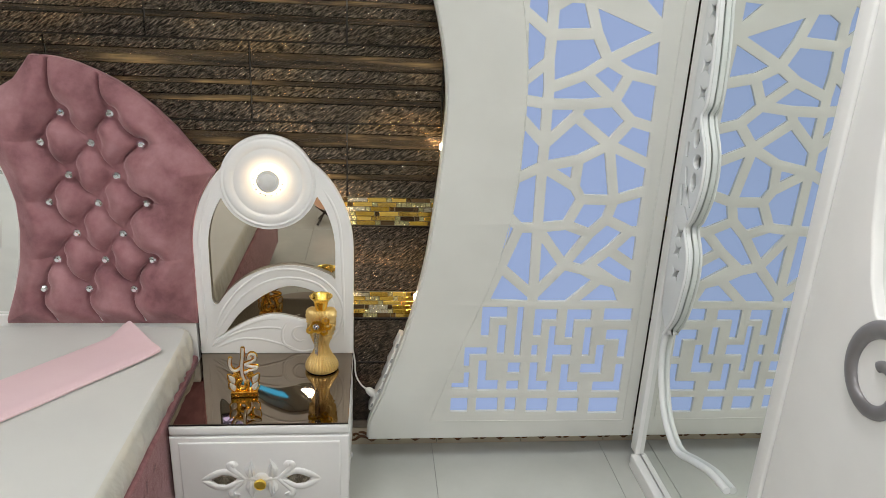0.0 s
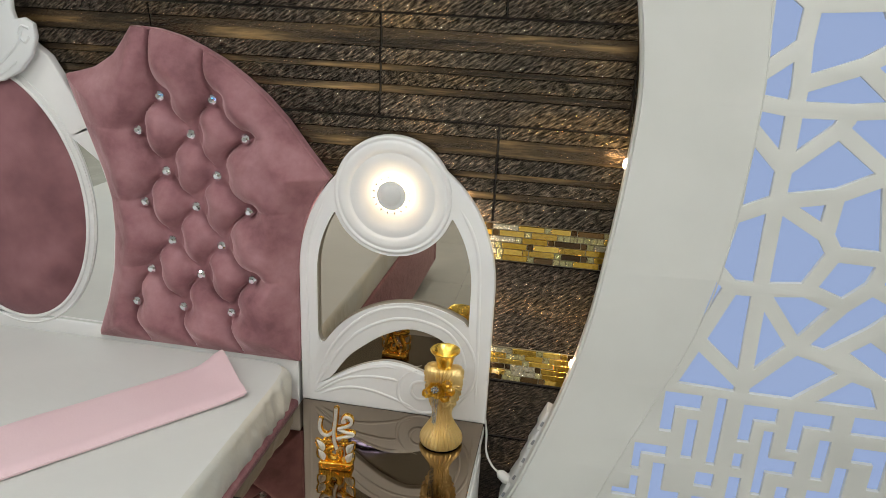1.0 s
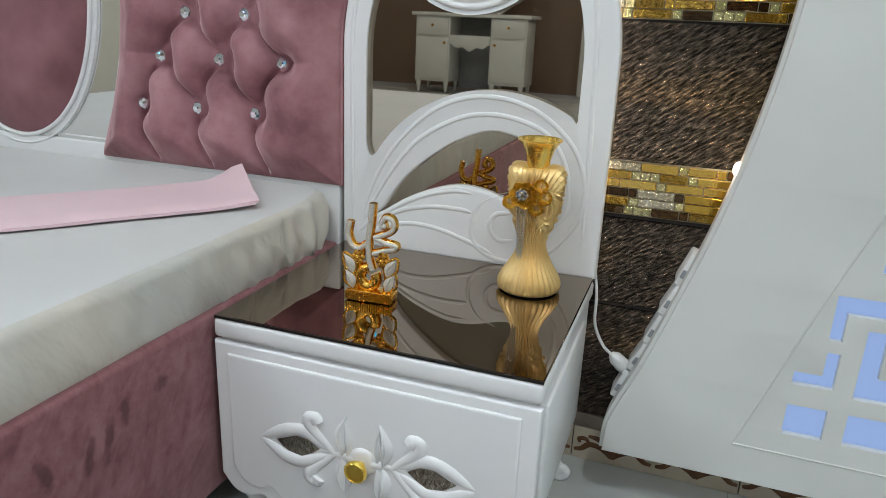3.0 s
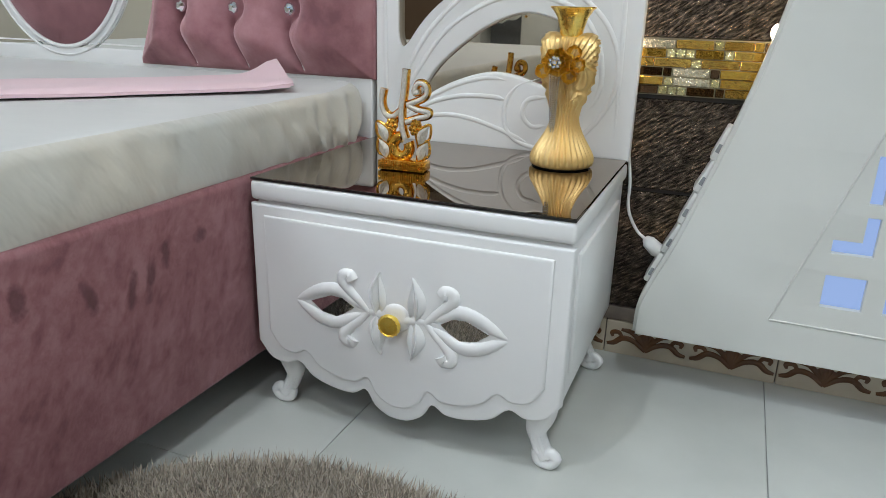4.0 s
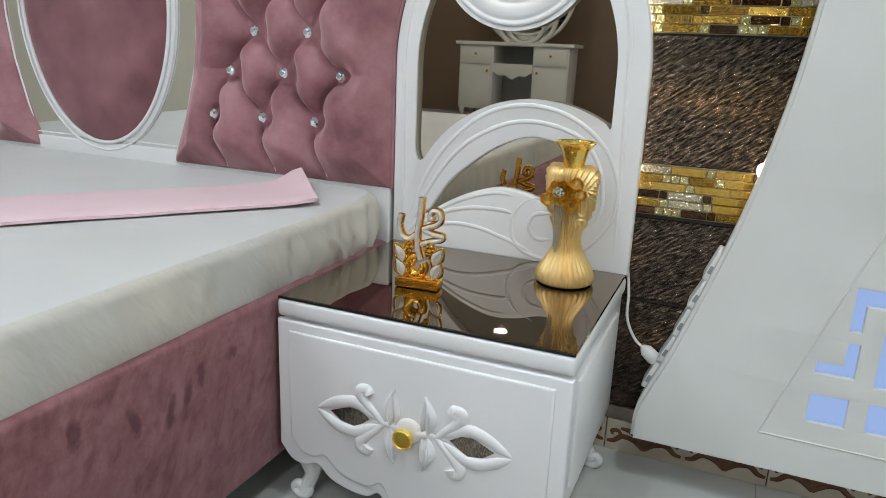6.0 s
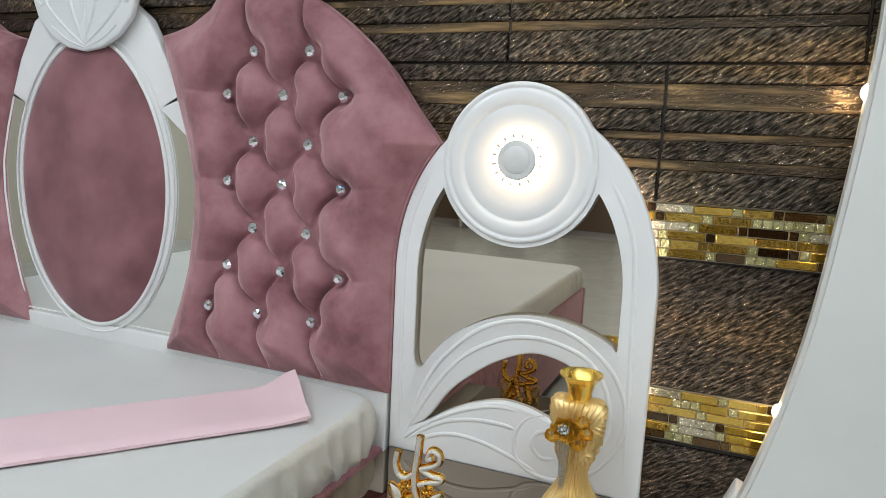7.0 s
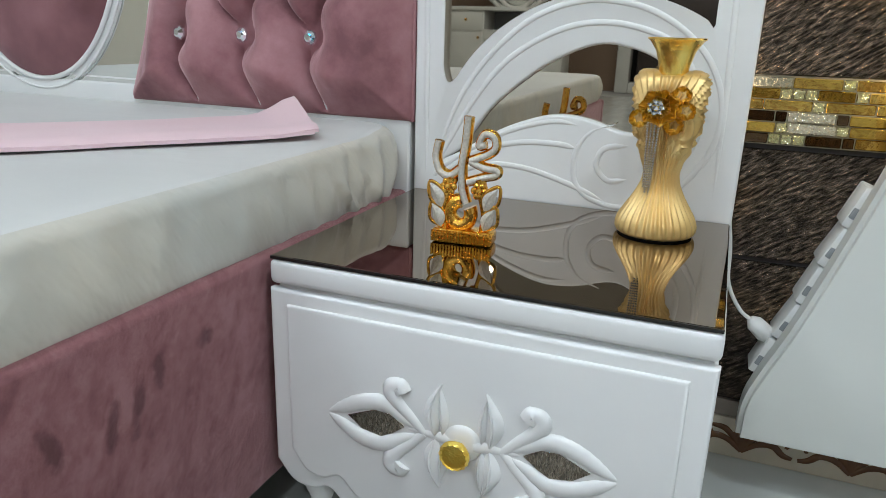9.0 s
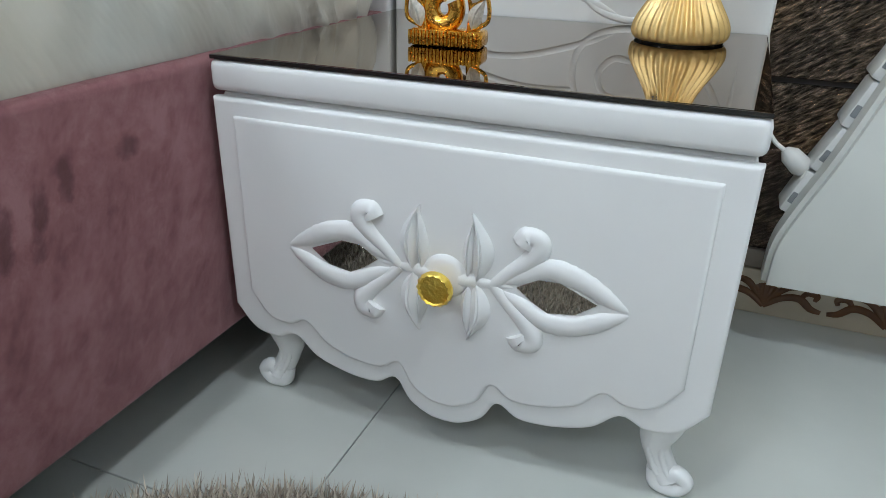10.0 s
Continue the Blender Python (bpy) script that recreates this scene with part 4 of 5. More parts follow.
def frets():
    """Openings of the fretwork: star cells above, key pattern below."""
    holes = []
    for names in CELLS:
        h = shrink([KNOTS[k] for k in names.split()], 0.0182)
        if h:
            holes.append(h)
    bars = [(0.58, 0.41, 0.61, 0.54), (0.65, 0.40, 0.675, 0.62), (0.72, 0.40, 0.745, 0.45), (0.93, 0.40, 0.96, 0.53), (1.00, 0.56, 1.115, 0.615), (0.63, 0.32, 0.68, 0.37), (0.63, 0.24, 0.68, 0.285)]
    bars += [(0.405, 0.14, 0.475, 0.205), (0.51, 0.14, 0.60, 0.205), (0.63, 0.14, 0.675, 0.205), (0.72, 0.135, 0.81, 0.20), (0.85, 0.13, 0.94, 0.20), (0.985, 0.125, 1.11, 0.20)]
    for x0, z0, x1, z1 in bars:
        holes.append([warp(x0, z0), warp(x1, z0), warp(x1, z1), warp(x0, z1)])
    # angles: box, leg width, which corner is filled
    angles = [("tl", 0.51, 0.49, 0.61, 0.62), ("tl", 0.72, 0.49, 0.81, 0.61), ("tl", 0.85, 0.48, 0.95, 0.61), ("tr", 1.02, 0.39, 1.11, 0.52), ("br", 0.93, 0.315, 1.02, 0.45), ("tl", 0.45, 0.35, 0.54, 0.44),
              ("bl", 0.51, 0.24, 0.595, 0.38), ("bl", 0.72, 0.235, 0.80, 0.37), ("bl", 0.85, 0.23, 0.93, 0.36), ("br", 0.99, 0.23, 1.11, 0.36), ("br", 0.405, 0.25, 0.475, 0.325)]
    for corner, x0, z0, x1, z1 in angles:
        w, h = (0.033, 0.048) if x1 - x0 > 0.075 else (0.022, 0.026)
        if x0 == 0.45:
            w, h = 0.022, 0.035
        shape = [(0, 0), (w, 0), (w, z1 - z0 - h), (x1 - x0, z1 - z0 - h), (x1 - x0, z1 - z0), (0, z1 - z0)]
        if "b" in corner:
            shape = [(p, z1 - z0 - q) for p, q in shape]
        if "r" in corner:
            shape = [(x1 - x0 - p, q) for p, q in shape]
        holes.append([warp(x0 + p, z0 + q) for p, q in shape])
    holes.append([warp(p, q) for p, q in ((0.785, 0.32), (0.812, 0.32), (0.812, 0.40), (0.885, 0.40), (0.885, 0.45), (0.812, 0.45), (0.812, 0.535), (0.785, 0.535))])
    return holes


outline = EDGE_LINE + [(LRIGHT, 2.25), (LRIGHT, 0.112)]
panel_part("fret_board", plate([outline, *frets()], LY, 0.014, 0.0012, 1), IVORY, "ivory board cut in stars and keys", 30)
inner = [(0.37, 0.19), (0.48, 0.52), (0.575, 0.78), (0.625, 0.99), (0.645, 1.25), (0.645, 1.50), (0.615, 1.72), (0.56, 1.95)]
bm = bmesh.new()
add_mesh(bm, tube(at_y(spline(inner, 8), LY), 0.0022, False, 1))
add_mesh(bm, tube([(0.37, LY, 0.19), (1.145, LY, 0.185)], 0.0022, False, 1))
add_mesh(bm, tube([(1.145, LY, 0.185), (1.145, LY, 2.0)], 0.0022, False, 1))
panel_part("border_bead", bm, IVORY)
bm = bmesh.new()
for a, b in zip(EDGE_LINE, EDGE_LINE[1:]):
    q = [bm.verts.new((p[0] + 0.001, y, p[1])) for p, y in ((a, LY + 0.0135), (b, LY + 0.0135), (b, LY + 0.05), (a, LY + 0.05))]
    bm.faces.new(q)
bmesh.ops.remove_doubles(bm, verts=bm.verts, dist=1e-5)
bmesh.ops.recalc_face_normals(bm, faces=bm.faces)
bmesh.ops.solidify(bm, geom=bm.faces[:], thickness=0.008)
panel_part("side_band", bm, IVORY, "", 40)
glow_area = [(0.40, 0.20), (0.50, 0.52), (0.575, 0.78), (0.60, 0.99), (0.60, 1.60), (0.56, 2.1), (1.17, 2.1), (1.17, 0.20)]
panel_part("light_box", plate([glow_area], LY + 0.018, 0.01, 0.001, 1), LIGHT_BOX, "glowing blue-white acrylic diffuser")
panel_part("back_board", plate([[(x + 0.012, z) for x, z in EDGE_LINE] + [(LRIGHT, 2.25), (LRIGHT, 0.13)]], LY + 0.052, 0.012, 0.001, 1), PLASTIC)
for z in (0.5, 1.9):
    panel_part("wall_bracket", box((0.75, LY + 0.062, z - 0.04), (0.9, WALL - 0.006, z + 0.04), 0.003), PLASTIC)

# driver boxes and clips along the curved edge
for k, s in enumerate((0.235, 0.30, 0.365, 0.43, 0.495)):
    x = float(np.interp(s, [p[1] for p in EDGE_LINE], [p[0] for p in EDGE_LINE]))
    module = box((-0.015, -0.030, -0.0335), (0.015, 0.030, 0.0335), 0.004)
    bmesh.ops.transform(module, matrix=pose(x - 0.001, LY + 0.084, s, 0, 22 + 3 * (k % 2)), verts=module.verts)
    drv = panel_part("led_driver", module, PLASTIC, "white plastic light driver", 40)
    clip = box((-0.0162, -0.0312, -0.009), (0.0162, 0.0312, 0.009), 0.002)
    bmesh.ops.transform(clip, matrix=pose(x - 0.001, LY + 0.084, s - 0.010, 0, 22 + 3 * (k % 2)), verts=clip.verts)
    panel_part("clip", clip, GREY, "grey fixing clip", 40)
for z in (0.70, 1.26):
    x = float(np.interp(z, [p[1] for p in EDGE_LINE], [p[0] for p in EDGE_LINE])) - 0.006
    panel_part("edge_bulb", ball((x, LY + 0.040, z), 0.009, None, 2, (1, 1, 1.5)), LED_WARM, "small warm edge light", 60)
    point_lamp("edge_light", (x - 0.02, LY + 0.075, z), 0.32, (1.0, 0.72, 0.38), 0.008)

# white cord from the night stand to the driver
cord = thing("power_cord", "thin white power cord with plug running to the light panel", "cable", (0.1, 2.69, 0.3))
line = spline([(0.066, 2.728, 0.47), (0.078, 2.72, 0.40), (0.083, 2.705, 0.345), (0.105, 2.695, 0.305), (0.128, 2.69, 0.288)], 10)
c_part = part("cable", tube(line, 0.0032, False, 3), PLASTIC, cord, "", 60)
bm = add_mesh(bmesh.new(), tube([(0.124, 2.69, 0.292), (0.132, 2.69, 0.285), (0.150, 2.69, 0.270), (0.158, 2.69, 0.262)], [0.006, 0.014, 0.016, 0.010], False, 4))
d_part = part("plug", bm, PLASTIC, cord, "white round plug", 50)
for ob in (c_part, d_part):
    ob.location = (-0.1, -2.69, -0.3)

# ---- wardrobe with mirror doors ----
WX = 1.197
wardrobe = thing("wardrobe", "large white wardrobe with carved mirror doors beside the lit panel", "wardrobe", (WX + 0.3, 1.4, 0))


def ward_part(name, shape, mat, label="", smooth=None):
    ob = part(name, shape, mat, wardrobe, label, smooth)
    ob.location = (-WX - 0.3, -1.4, 0)
    return ob


def upright(outlines, x, depth, bevel=0.003):
    """A board in the y-z plane, its face towards -x at x."""
    me = plate(outlines, 0, depth, bevel, 2)
    me.transform(Matrix(((0, 1, 0, x), (-1, 0, 0, 0), (0, 0, 1, 0), (0, 0, 0, 1))))
    return me


ward_part("carcass", box((WX + 0.024, 0.15, 0.06), (WX + 0.60, 2.60, 2.35), 0.004), WHITE)
ward_part("plinth", box((WX - 0.02, 0.2, 0.0), (WX + 0.02, 2.57, 0.06), 0.006), WHITE)
ward_part("mirror_door", box((WX + 0.012, 1.80, 0.07), (WX + 0.023, 2.575, 2.32), 0.001), SILVER_MIRROR, "tall mirror door reflecting the lit fretwork")
ward_part("door_edge", box((WX - 0.006, 2.556, 0.06), (WX + 0.016, 2.611, 2.33), 0.004), WHITE)


def yz(pts):
    """Board coordinates for places given as (y, z)."""
    return [(-y, z) for y, z in pts]


wave = spline([(2.45, 2.10), (2.43, 1.90), (2.405, 1.773), (2.375, 1.614), (2.366, 1.470), (2.389, 1.415), (2.325, 1.320), (2.308, 1.240), (2.318, 1.160), (2.350, 1.085), (2.376, 1.044), (2.330, 0.975), (2.314, 0.900), (2.328, 0.800), (2.352, 0.720), (2.405, 0.640)], 6)
wave = [(y + 0.068, z) for y, z in wave]
band = wave + [(2.455, 0.645), (2.520, 0.706), (2.536, 0.811), (2.548, 1.037), (2.552, 1.241), (2.553, 2.10)]
slots = []
for zc, yc in ((1.82, 2.50), (1.74, 2.50), (1.655, 2.495), (1.573, 2.49), (1.49, 2.485), (1.015, 2.485), (0.955, 2.48), (0.875, 2.465)):
    slots.append([(yc - 0.026, zc - 0.022), (yc, zc - 0.011), (yc + 0.026, zc - 0.022), (yc + 0.014, zc), (yc + 0.026, zc + 0.022), (yc, zc + 0.011), (yc - 0.026, zc + 0.022), (yc - 0.014, zc)])
for zc, yc, tall, tilt in ((1.395, 2.46, 0.026, 0.010), (1.385, 2.51, 0.024, -0.010), (1.205, 2.50, 0.036, 0.012), (1.150, 2.465, 0.030, 0.020), (1.145, 2.515, 0.034, 0.006), (1.30, 2.525, 0.024, 0.0), (1.095, 2.46, 0.018, 0.018)):
    slots.append([(yc - 0.007 - tilt, zc - tall), (yc + 0.007 - tilt, zc - tall), (yc + 0.009, zc), (yc + 0.007 + tilt, zc + tall), (yc - 0.007 + tilt, zc + tall), (yc - 0.009, zc)])
for yc, zc, ry, rz in ((2.47, 1.345, 0.020, 0.030), (2.44, 1.275, 0.028, 0.024), (2.445, 1.205, 0.020, 0.032)):
    slots.append([(yc + ry * math.cos(a), zc + rz * math.sin(a)) for a in np.linspace(0, 2 * math.pi, 18, endpoint=False)])
ward_part("carved_band", upright([yz(band)] + [yz(q) for q in slots], WX - 0.010, 0.02, 0.003), GREY_WHITE, "pierced and carved white scroll band", 45)
stem = spline([(2.443, 0.66), (2.438, 0.615), (2.418, 0.550), (2.357, 0.456), (2.259, 0.359), (2.168, 0.311), (2.094, 0.300), (2.008, 0.340), (1.90, 0.385), (1.80, 0.40)], 8)
ward_part("carved_stem", tube([(WX + 0.002, y + 0.030 + 0.33 * (0.66 - z), z) for y, z in stem], 0.0115, False, 3), GREY_WHITE, "", 60)
ward_part("carved_rim", tube([(WX - 0.012, y, z) for y, z in wave], 0.006, False, 3), GREY_WHITE, "", 60)
# next door: white leaf with a curved opening and a silver scroll
lead = [(1.775, 0.07), (1.775, 2.32), (1.68, 2.32), (1.66, 1.9), (1.632, 1.60), (1.613, 1.45), (1.588, 1.337), (1.55, 1.225), (1.513, 1.164), (1.42, 1.15), (1.20, 1.15), (1.2, 0.07)]
ward_part("white_door", upright([yz(lead)], WX - 0.014, 0.03, 0.006), WHITE, "white door leaf with curved edge", 45)
ward_part("edge_moulding", box((WX - 0.026, 1.730, 0.07), (WX - 0.012, 1.780, 2.32), 0.006, 3), WHITE, "", 45)
spiral = [(WX - 0.018, 1.455 + (0.112 - 0.0118 * a) * math.cos(2.1 - a), 1.045 + 1.05 * (0.112 - 0.0118 * a) * math.sin(2.1 - a)) for a in np.linspace(0, 7.2, 56)]
ward_part("silver_scroll", tube(spiral, [0.021 - 0.009 * i / 55 for i in range(56)], False, 4, (0, WX - 0.014, 0.6)), SILVER_PAINT, "silver-grey carved scroll", 60)
ward_part("second_mirror", box((WX + 0.012, 0.2, 0.07), (WX + 0.023, 1.62, 2.32), 0.001), SILVER_MIRROR)

# ---- things on the night stand ----
TOP = NTOP + 0.0052
VC = (-0.037, 2.582)
vase = thing("vase", "champagne-gold fluted vase with gold neck and jewelled flower", "vase", (VC[0], VC[1], TOP))
prof = [(0.0545, 0.0), (0.0575, 0.004), (0.0570, 0.012), (0.0515, 0.028), (0.0425, 0.044), (0.0335, 0.060), (0.0262, 0.076), (0.0225, 0.090), (0.0225, 0.102), (0.0290, 0.122), (0.0370, 0.142), (0.0430, 0.163), (0.0465, 0.185), (0.0480, 0.205), (0.0490, 0.222), (0.0470, 0.236), (0.0390, 0.246), (0.0290, 0.249), (0.0190, 0.247)]
part("foot_rim", lathe([(0.054, 0.0), (0.0555, 0.0025)], 48), BLACK, vase)
body = lathe(spline(prof, 4), 300, (0, 0, 0.0026))
for q in body.verts:
    x, y, z = q.co
    k = float(smoothstep(0.095, 0.150, z))
    ang, r = math.atan2(y, x), math.hypot(x, y)
    # foot: straight flutes with a slight twist; body: pleats that fan out from the flower
    foot = 0.5 + 0.5 * math.cos(30 * ang + 26 * z)
    fan = 0.5 + 0.5 * math.cos(62 * math.atan2(x + 0.010, 0.150 - z if y < 0 else z - 0.260))
    swell = 0.0048 * ((1 - k) * foot * min(1, z / 0.02) + 1.5 * k * fan * min(1, r / 0.03))
    x, y = x * (1 + swell / max(r, 0.01)), y * (1 + swell / max(r, 0.01))
    y *= 1 - 0.40 * k
    if z > 0.17:
        z += 0.016 * max(0, abs(math.cos(ang)) - 0.5) * k
    q.co = (x, y, z)
part("body", body, VASE_GOLD, vase, "fan-shaped pleated body", 60)
part("neck", lathe([(0.020, 0.235), (0.0195, 0.250), (0.0215, 0.264), (0.0275, 0.286), (0.0365, 0.300), (0.0405, 0.303), (0.0405, 0.3055), (0.035, 0.303), (0.023, 0.278), (0.012, 0.255)], 48), PALE_GOLD, vase, "polished gold flared neck", 50)
fc = (-0.014, -0.039, 0.206)


def petal(c, ang, size, wide=0.44):
    """A round, cupped and crinkled petal."""
    bm = bmesh.new()
    rows = []
    for i in range(9):
        u = i / 8
        w = size * wide * math.sin(math.pi * (0.05 + 0.87 * u ** 1.35)) ** 0.6
        row = []
        for k in range(-5, 6):
            q = k / 5
            tall = 0.006 + (size - 0.006) * u * (1 - 0.10 * q * q)
            lift = 0.0055 * u * u + 0.004 * q * q * u + 0.0022 * u * math.cos(4.2 * math.pi * q + 5 * u + ang * 3)
            row.append(bm.verts.new((w * q, -lift, tall)))
        rows.append(row)
    for p, r in zip(rows, rows[1:]):
        for k in range(10):
            bm.faces.new((p[k], p[k + 1], r[k + 1], r[k]))
    bmesh.ops.solidify(bm, geom=bm.faces[:], thickness=0.0012)
    bmesh.ops.transform(bm, matrix=Matrix.Translation(c) @ Matrix.Rotation(ang, 4, "Y") @ Matrix.Rotation(radians(18), 4, "X"), verts=bm.verts)
    return bm


for k in range(13):
    inner_row = k > 6
    a = 2 * math.pi * (k / 7 if not inner_row else (k + 0.5) / 6) + 0.3
    part("petal", petal((fc[0] + 0.004, fc[1] - 0.003 - 0.003 * inner_row, fc[2]), a, 0.020 if inner_row else 0.031, 0.40), PETAL_GOLD, vase, "gold flower petal", 60)
for k, (dx, dz) in enumerate(((0.032, 0.018), (0.040, -0.004), (0.026, -0.026), (-0.022, -0.018))):
    bm = bmesh.new()
    for j in range(5):
        add_mesh(bm, mesh_of(petal((fc[0] + dx, fc[1] - 0.005 + 0.2 * abs(dx), fc[2] + dz), 2 * math.pi * j / 5 + k, 0.017, 0.5)))
    part("blossom", bm, PETAL_GOLD, vase, "small gold blossom", 60)
bm = ball((fc[0], fc[1] - 0.017, fc[2]), 0.0065, None, 1)
for k in range(7):
    a = 2 * math.pi * k / 7
    ball((fc[0] + 0.009 * math.cos(a), fc[1] - 0.014, fc[2] + 0.009 * math.sin(a)), 0.0050, bm, 1)
part("jewel", bm, CRYSTAL, vase, "clear crystal jewel")
for k in range(4):
    bm = bmesh.new()
    for j in range(28 + 5 * (k % 2)):
        ball((fc[0] - 0.010 + 0.0055 * k - 0.0001 * j * (k - 1), fc[1] - 0.002 + 0.00045 * j, fc[2] - 0.012 - 0.0042 * j), 0.0019, bm, 1)
    part("bead_strand", bm, CRYSTAL, vase, "hanging strand of tiny crystals")

vase.scale = (1, 1, 0.94)
FC = (-0.283, 2.405)
figure = thing("ornament", "gold openwork calligraphy-style ornament with white glitter faces on a ribbed base", "ornament", (FC[0], FC[1], TOP))
figure.rotation_euler = (0, 0, radians(4))
figure.scale = (0.88, 1, 0.96)
bm = box((-0.050, -0.019, 0.0), (0.050, 0.019, 0.020), 0.005, 2)
part("base", bm, GOLD, figure, "ribbed gold base", 50)
bm = bmesh.new()
for k in range(20):
    x = -0.0475 + 0.005 * k
    add_mesh(bm, tube([(x, -0.0195, 0.002), (x, -0.0205, 0.010), (x, -0.0195, 0.019)], 0.0021, False, 2))
part("rib", bm, GOLD, figure, "", 60)


def stroke(pts, r, y=0.0, thick=1.0):
    return tube([(x, y, z) for x, z in spline(pts, 8)], r, False, 4)


part("ring", tube([(-0.007 + 0.0175 * math.cos(a), 0.0, 0.043 + 0.0185 * math.sin(a)) for a in np.linspace(1.5, 1.5 + 5.3, 28)], 0.0115, False, 4), GOLD, figure, "gold open ring", 60)
for name, pts, r in (("hook", [(-0.046, 0.147), (-0.050, 0.124), (-0.043, 0.104), (-0.027, 0.0975), (-0.0105, 0.108)], 0.0080), ("stem", [(0.001, 0.184), (-0.002, 0.146), (-0.007, 0.111), (-0.005, 0.080), (0.002, 0.058)], 0.0085),
                     ("loop", [(0.030, 0.146), (0.0195, 0.144), (0.027, 0.160), (0.042, 0.158), (0.046, 0.144), (0.036, 0.133), (0.006, 0.121)], 0.0075), ("wave", [(0.006, 0.121), (0.028, 0.113), (0.050, 0.110), (0.047, 0.103), (0.028, 0.098), (0.003, 0.0895)], 0.0075)):
    st = part(name, stroke(pts, r, 0.003), GOLD, figure, "gold stroke", 60)
    part("glitter_face", stroke(pts, r * 0.60, -0.0040), GLITTER, st, "white glitter face of the stroke", 60)
for x, z in ((-0.027, 0.082), (0.024, 0.079)):
    bm = ball((x, -0.008, z), 0.0055, None, 2)
    for k in range(6):
        a = 2 * math.pi * k / 6
        ball((x + 0.0085 * math.cos(a), -0.005, z + 0.0085 * math.sin(a)), 0.0060, bm, 2, (1, 0.8, 1))
    part("rosette", bm, GOLD, figure, "gold rosette", 60)
for sx in (-1, 1):
    part("pillar", stroke([(sx * 0.034, 0.018), (sx * 0.036, 0.045), (sx * 0.030, 0.070), (sx * 0.022, 0.096)], 0.0095), GOLD, figure, "", 60)
    for z, reach in ((0.022, 0.052), (0.052, 0.056)):
        a, b = (sx * 0.035, z), (sx * reach, z + 0.034)
        part("leaf", leaf_mesh(a, b, 0.0100, -0.011, 0.005, sx * 0.003), GLITTER, figure, "white glitter leaf edged in gold", 60)
        rim = [(a[0], -0.008, a[1]), (sx * 0.0555, -0.008, z + 0.010), (b[0] + sx * 0.001, -0.008, b[1] + 0.002), (sx * 0.0345, -0.008, z + 0.024), (a[0], -0.008, a[1])]
        part("leaf_rim", tube(spline(rim, 5), 0.0028, False, 2), GOLD, figure, "", 60)

# ---- rug ----
rug = thing("rug", "round taupe shaggy rug on the tiled floor", "rug", (-0.18, 1.63, 0))
RR = 0.480
part("backing", lathe([(RR - 0.008, 0.001), (RR, 0.006), (RR - 0.004, 0.014), (0.05, 0.016)], 64), RUG, rug, "", 50)
rng = np.random.default_rng(4)
n = 60000
rad, ang = RR * np.sqrt(rng.random(n)) * 1.0, rng.random(n) * 2 * math.pi
keep = (rad * np.sin(ang) > -0.12)
rad, ang = rad[keep], ang[keep]
n = len(rad)
base = np.stack([rad * np.cos(ang), rad * np.sin(ang), np.full(n, 0.012)], 1)
lean = rng.normal(0, 0.007, (n, 2))
lean += (np.stack([np.cos(ang), np.sin(ang)], 1) * (0.012 * np.clip((rad - RR + 0.04) / 0.04, 0, 1))[:, None])
tip = base + np.concatenate([lean, (0.012 + 0.010 * rng.random(n))[:, None]], 1)
turn = rng.random(n) * 2 * math.pi
w = 0.0019
off = np.stack([np.cos(turn) * w, np.sin(turn) * w, np.zeros(n)], 1)
verts = np.stack([base - off, base + off, tip], 1).reshape(-1, 3)
me = bpy.data.meshes.new("shag")
me.from_pydata(verts.tolist(), [], np.arange(3 * n).reshape(-1, 3).tolist())
shag = part("shag", me, RUG, rug, "shaggy taupe yarn")
tagged(shag, kind="stuff")

# ---- what the mirrors show behind the camera ----
dresser = thing("dresser", "white dressing table with two cabinets, short legs and oval mirror", "dresser", (-2.66, -4.85, 0))
dresser.scale = (1.12, 1.0, 1.12)


def dress_part(name, shape, mat, label="", smooth=40):
    ob = part(name, shape, mat, dresser, label, smooth)
    ob.location = (2.2, 3.9, 0)
    return ob


for x in (-2.85, -1.95):
    dress_part("cabinet", box((x, -4.35, 0.13), (x + 0.42, -3.9, 0.86), 0.008), IVORY, "white cabinet with drawer and door")
    dress_part("cabinet_door", box((x + 0.02, -3.9, 0.16), (x + 0.40, -3.885, 0.62), 0.005), IVORY)
    dress_part("drawer", box((x + 0.02, -3.9, 0.65), (x + 0.40, -3.885, 0.84), 0.005), IVORY)
    inner_x = x + (0.36 if x < -2.5 else 0.06)
    dress_part("knob", ball((inner_x, -3.872, 0.57), 0.016), GOLD, "small gold knob")
    dress_part("knob", ball((x + 0.21, -3.872, 0.76), 0.016), GOLD, "small gold knob")
for x in (-2.81, -2.47, -1.91, -1.57):
    for y in (-3.93, -4.31):
        dress_part("leg", tube(spline([(x, y, 0.16), (x + 0.004, y + 0.012, 0.10), (x, y, 0.04), (x, y + 0.012, 0.006)], 5), [0.034 - 0.0015 * k for k in range(16)], False, 3), IVORY)
dress_part("table_top", box((-2.9, -4.4, 0.86), (-1.48, -3.87, 0.90), 0.008), IVORY)
dress_part("back_board", box((-2.43, -4.34, 0.05), (-1.95, -4.32, 0.86), 0.002), GREY, "grey back board")
apron = [(-2.43, 0.66), (-1.95, 0.66)] + [(-1.95 - 0.48 * u, 0.55 - 0.05 * math.sin(math.pi * u) ** 2 + 0.015 * math.cos(6 * math.pi * u)) for u in np.linspace(0, 1, 25)]
dress_part("apron", plate([apron[::-1]], -3.91, 0.02, 0.003), IVORY, "wavy white apron")
MX = -2.19
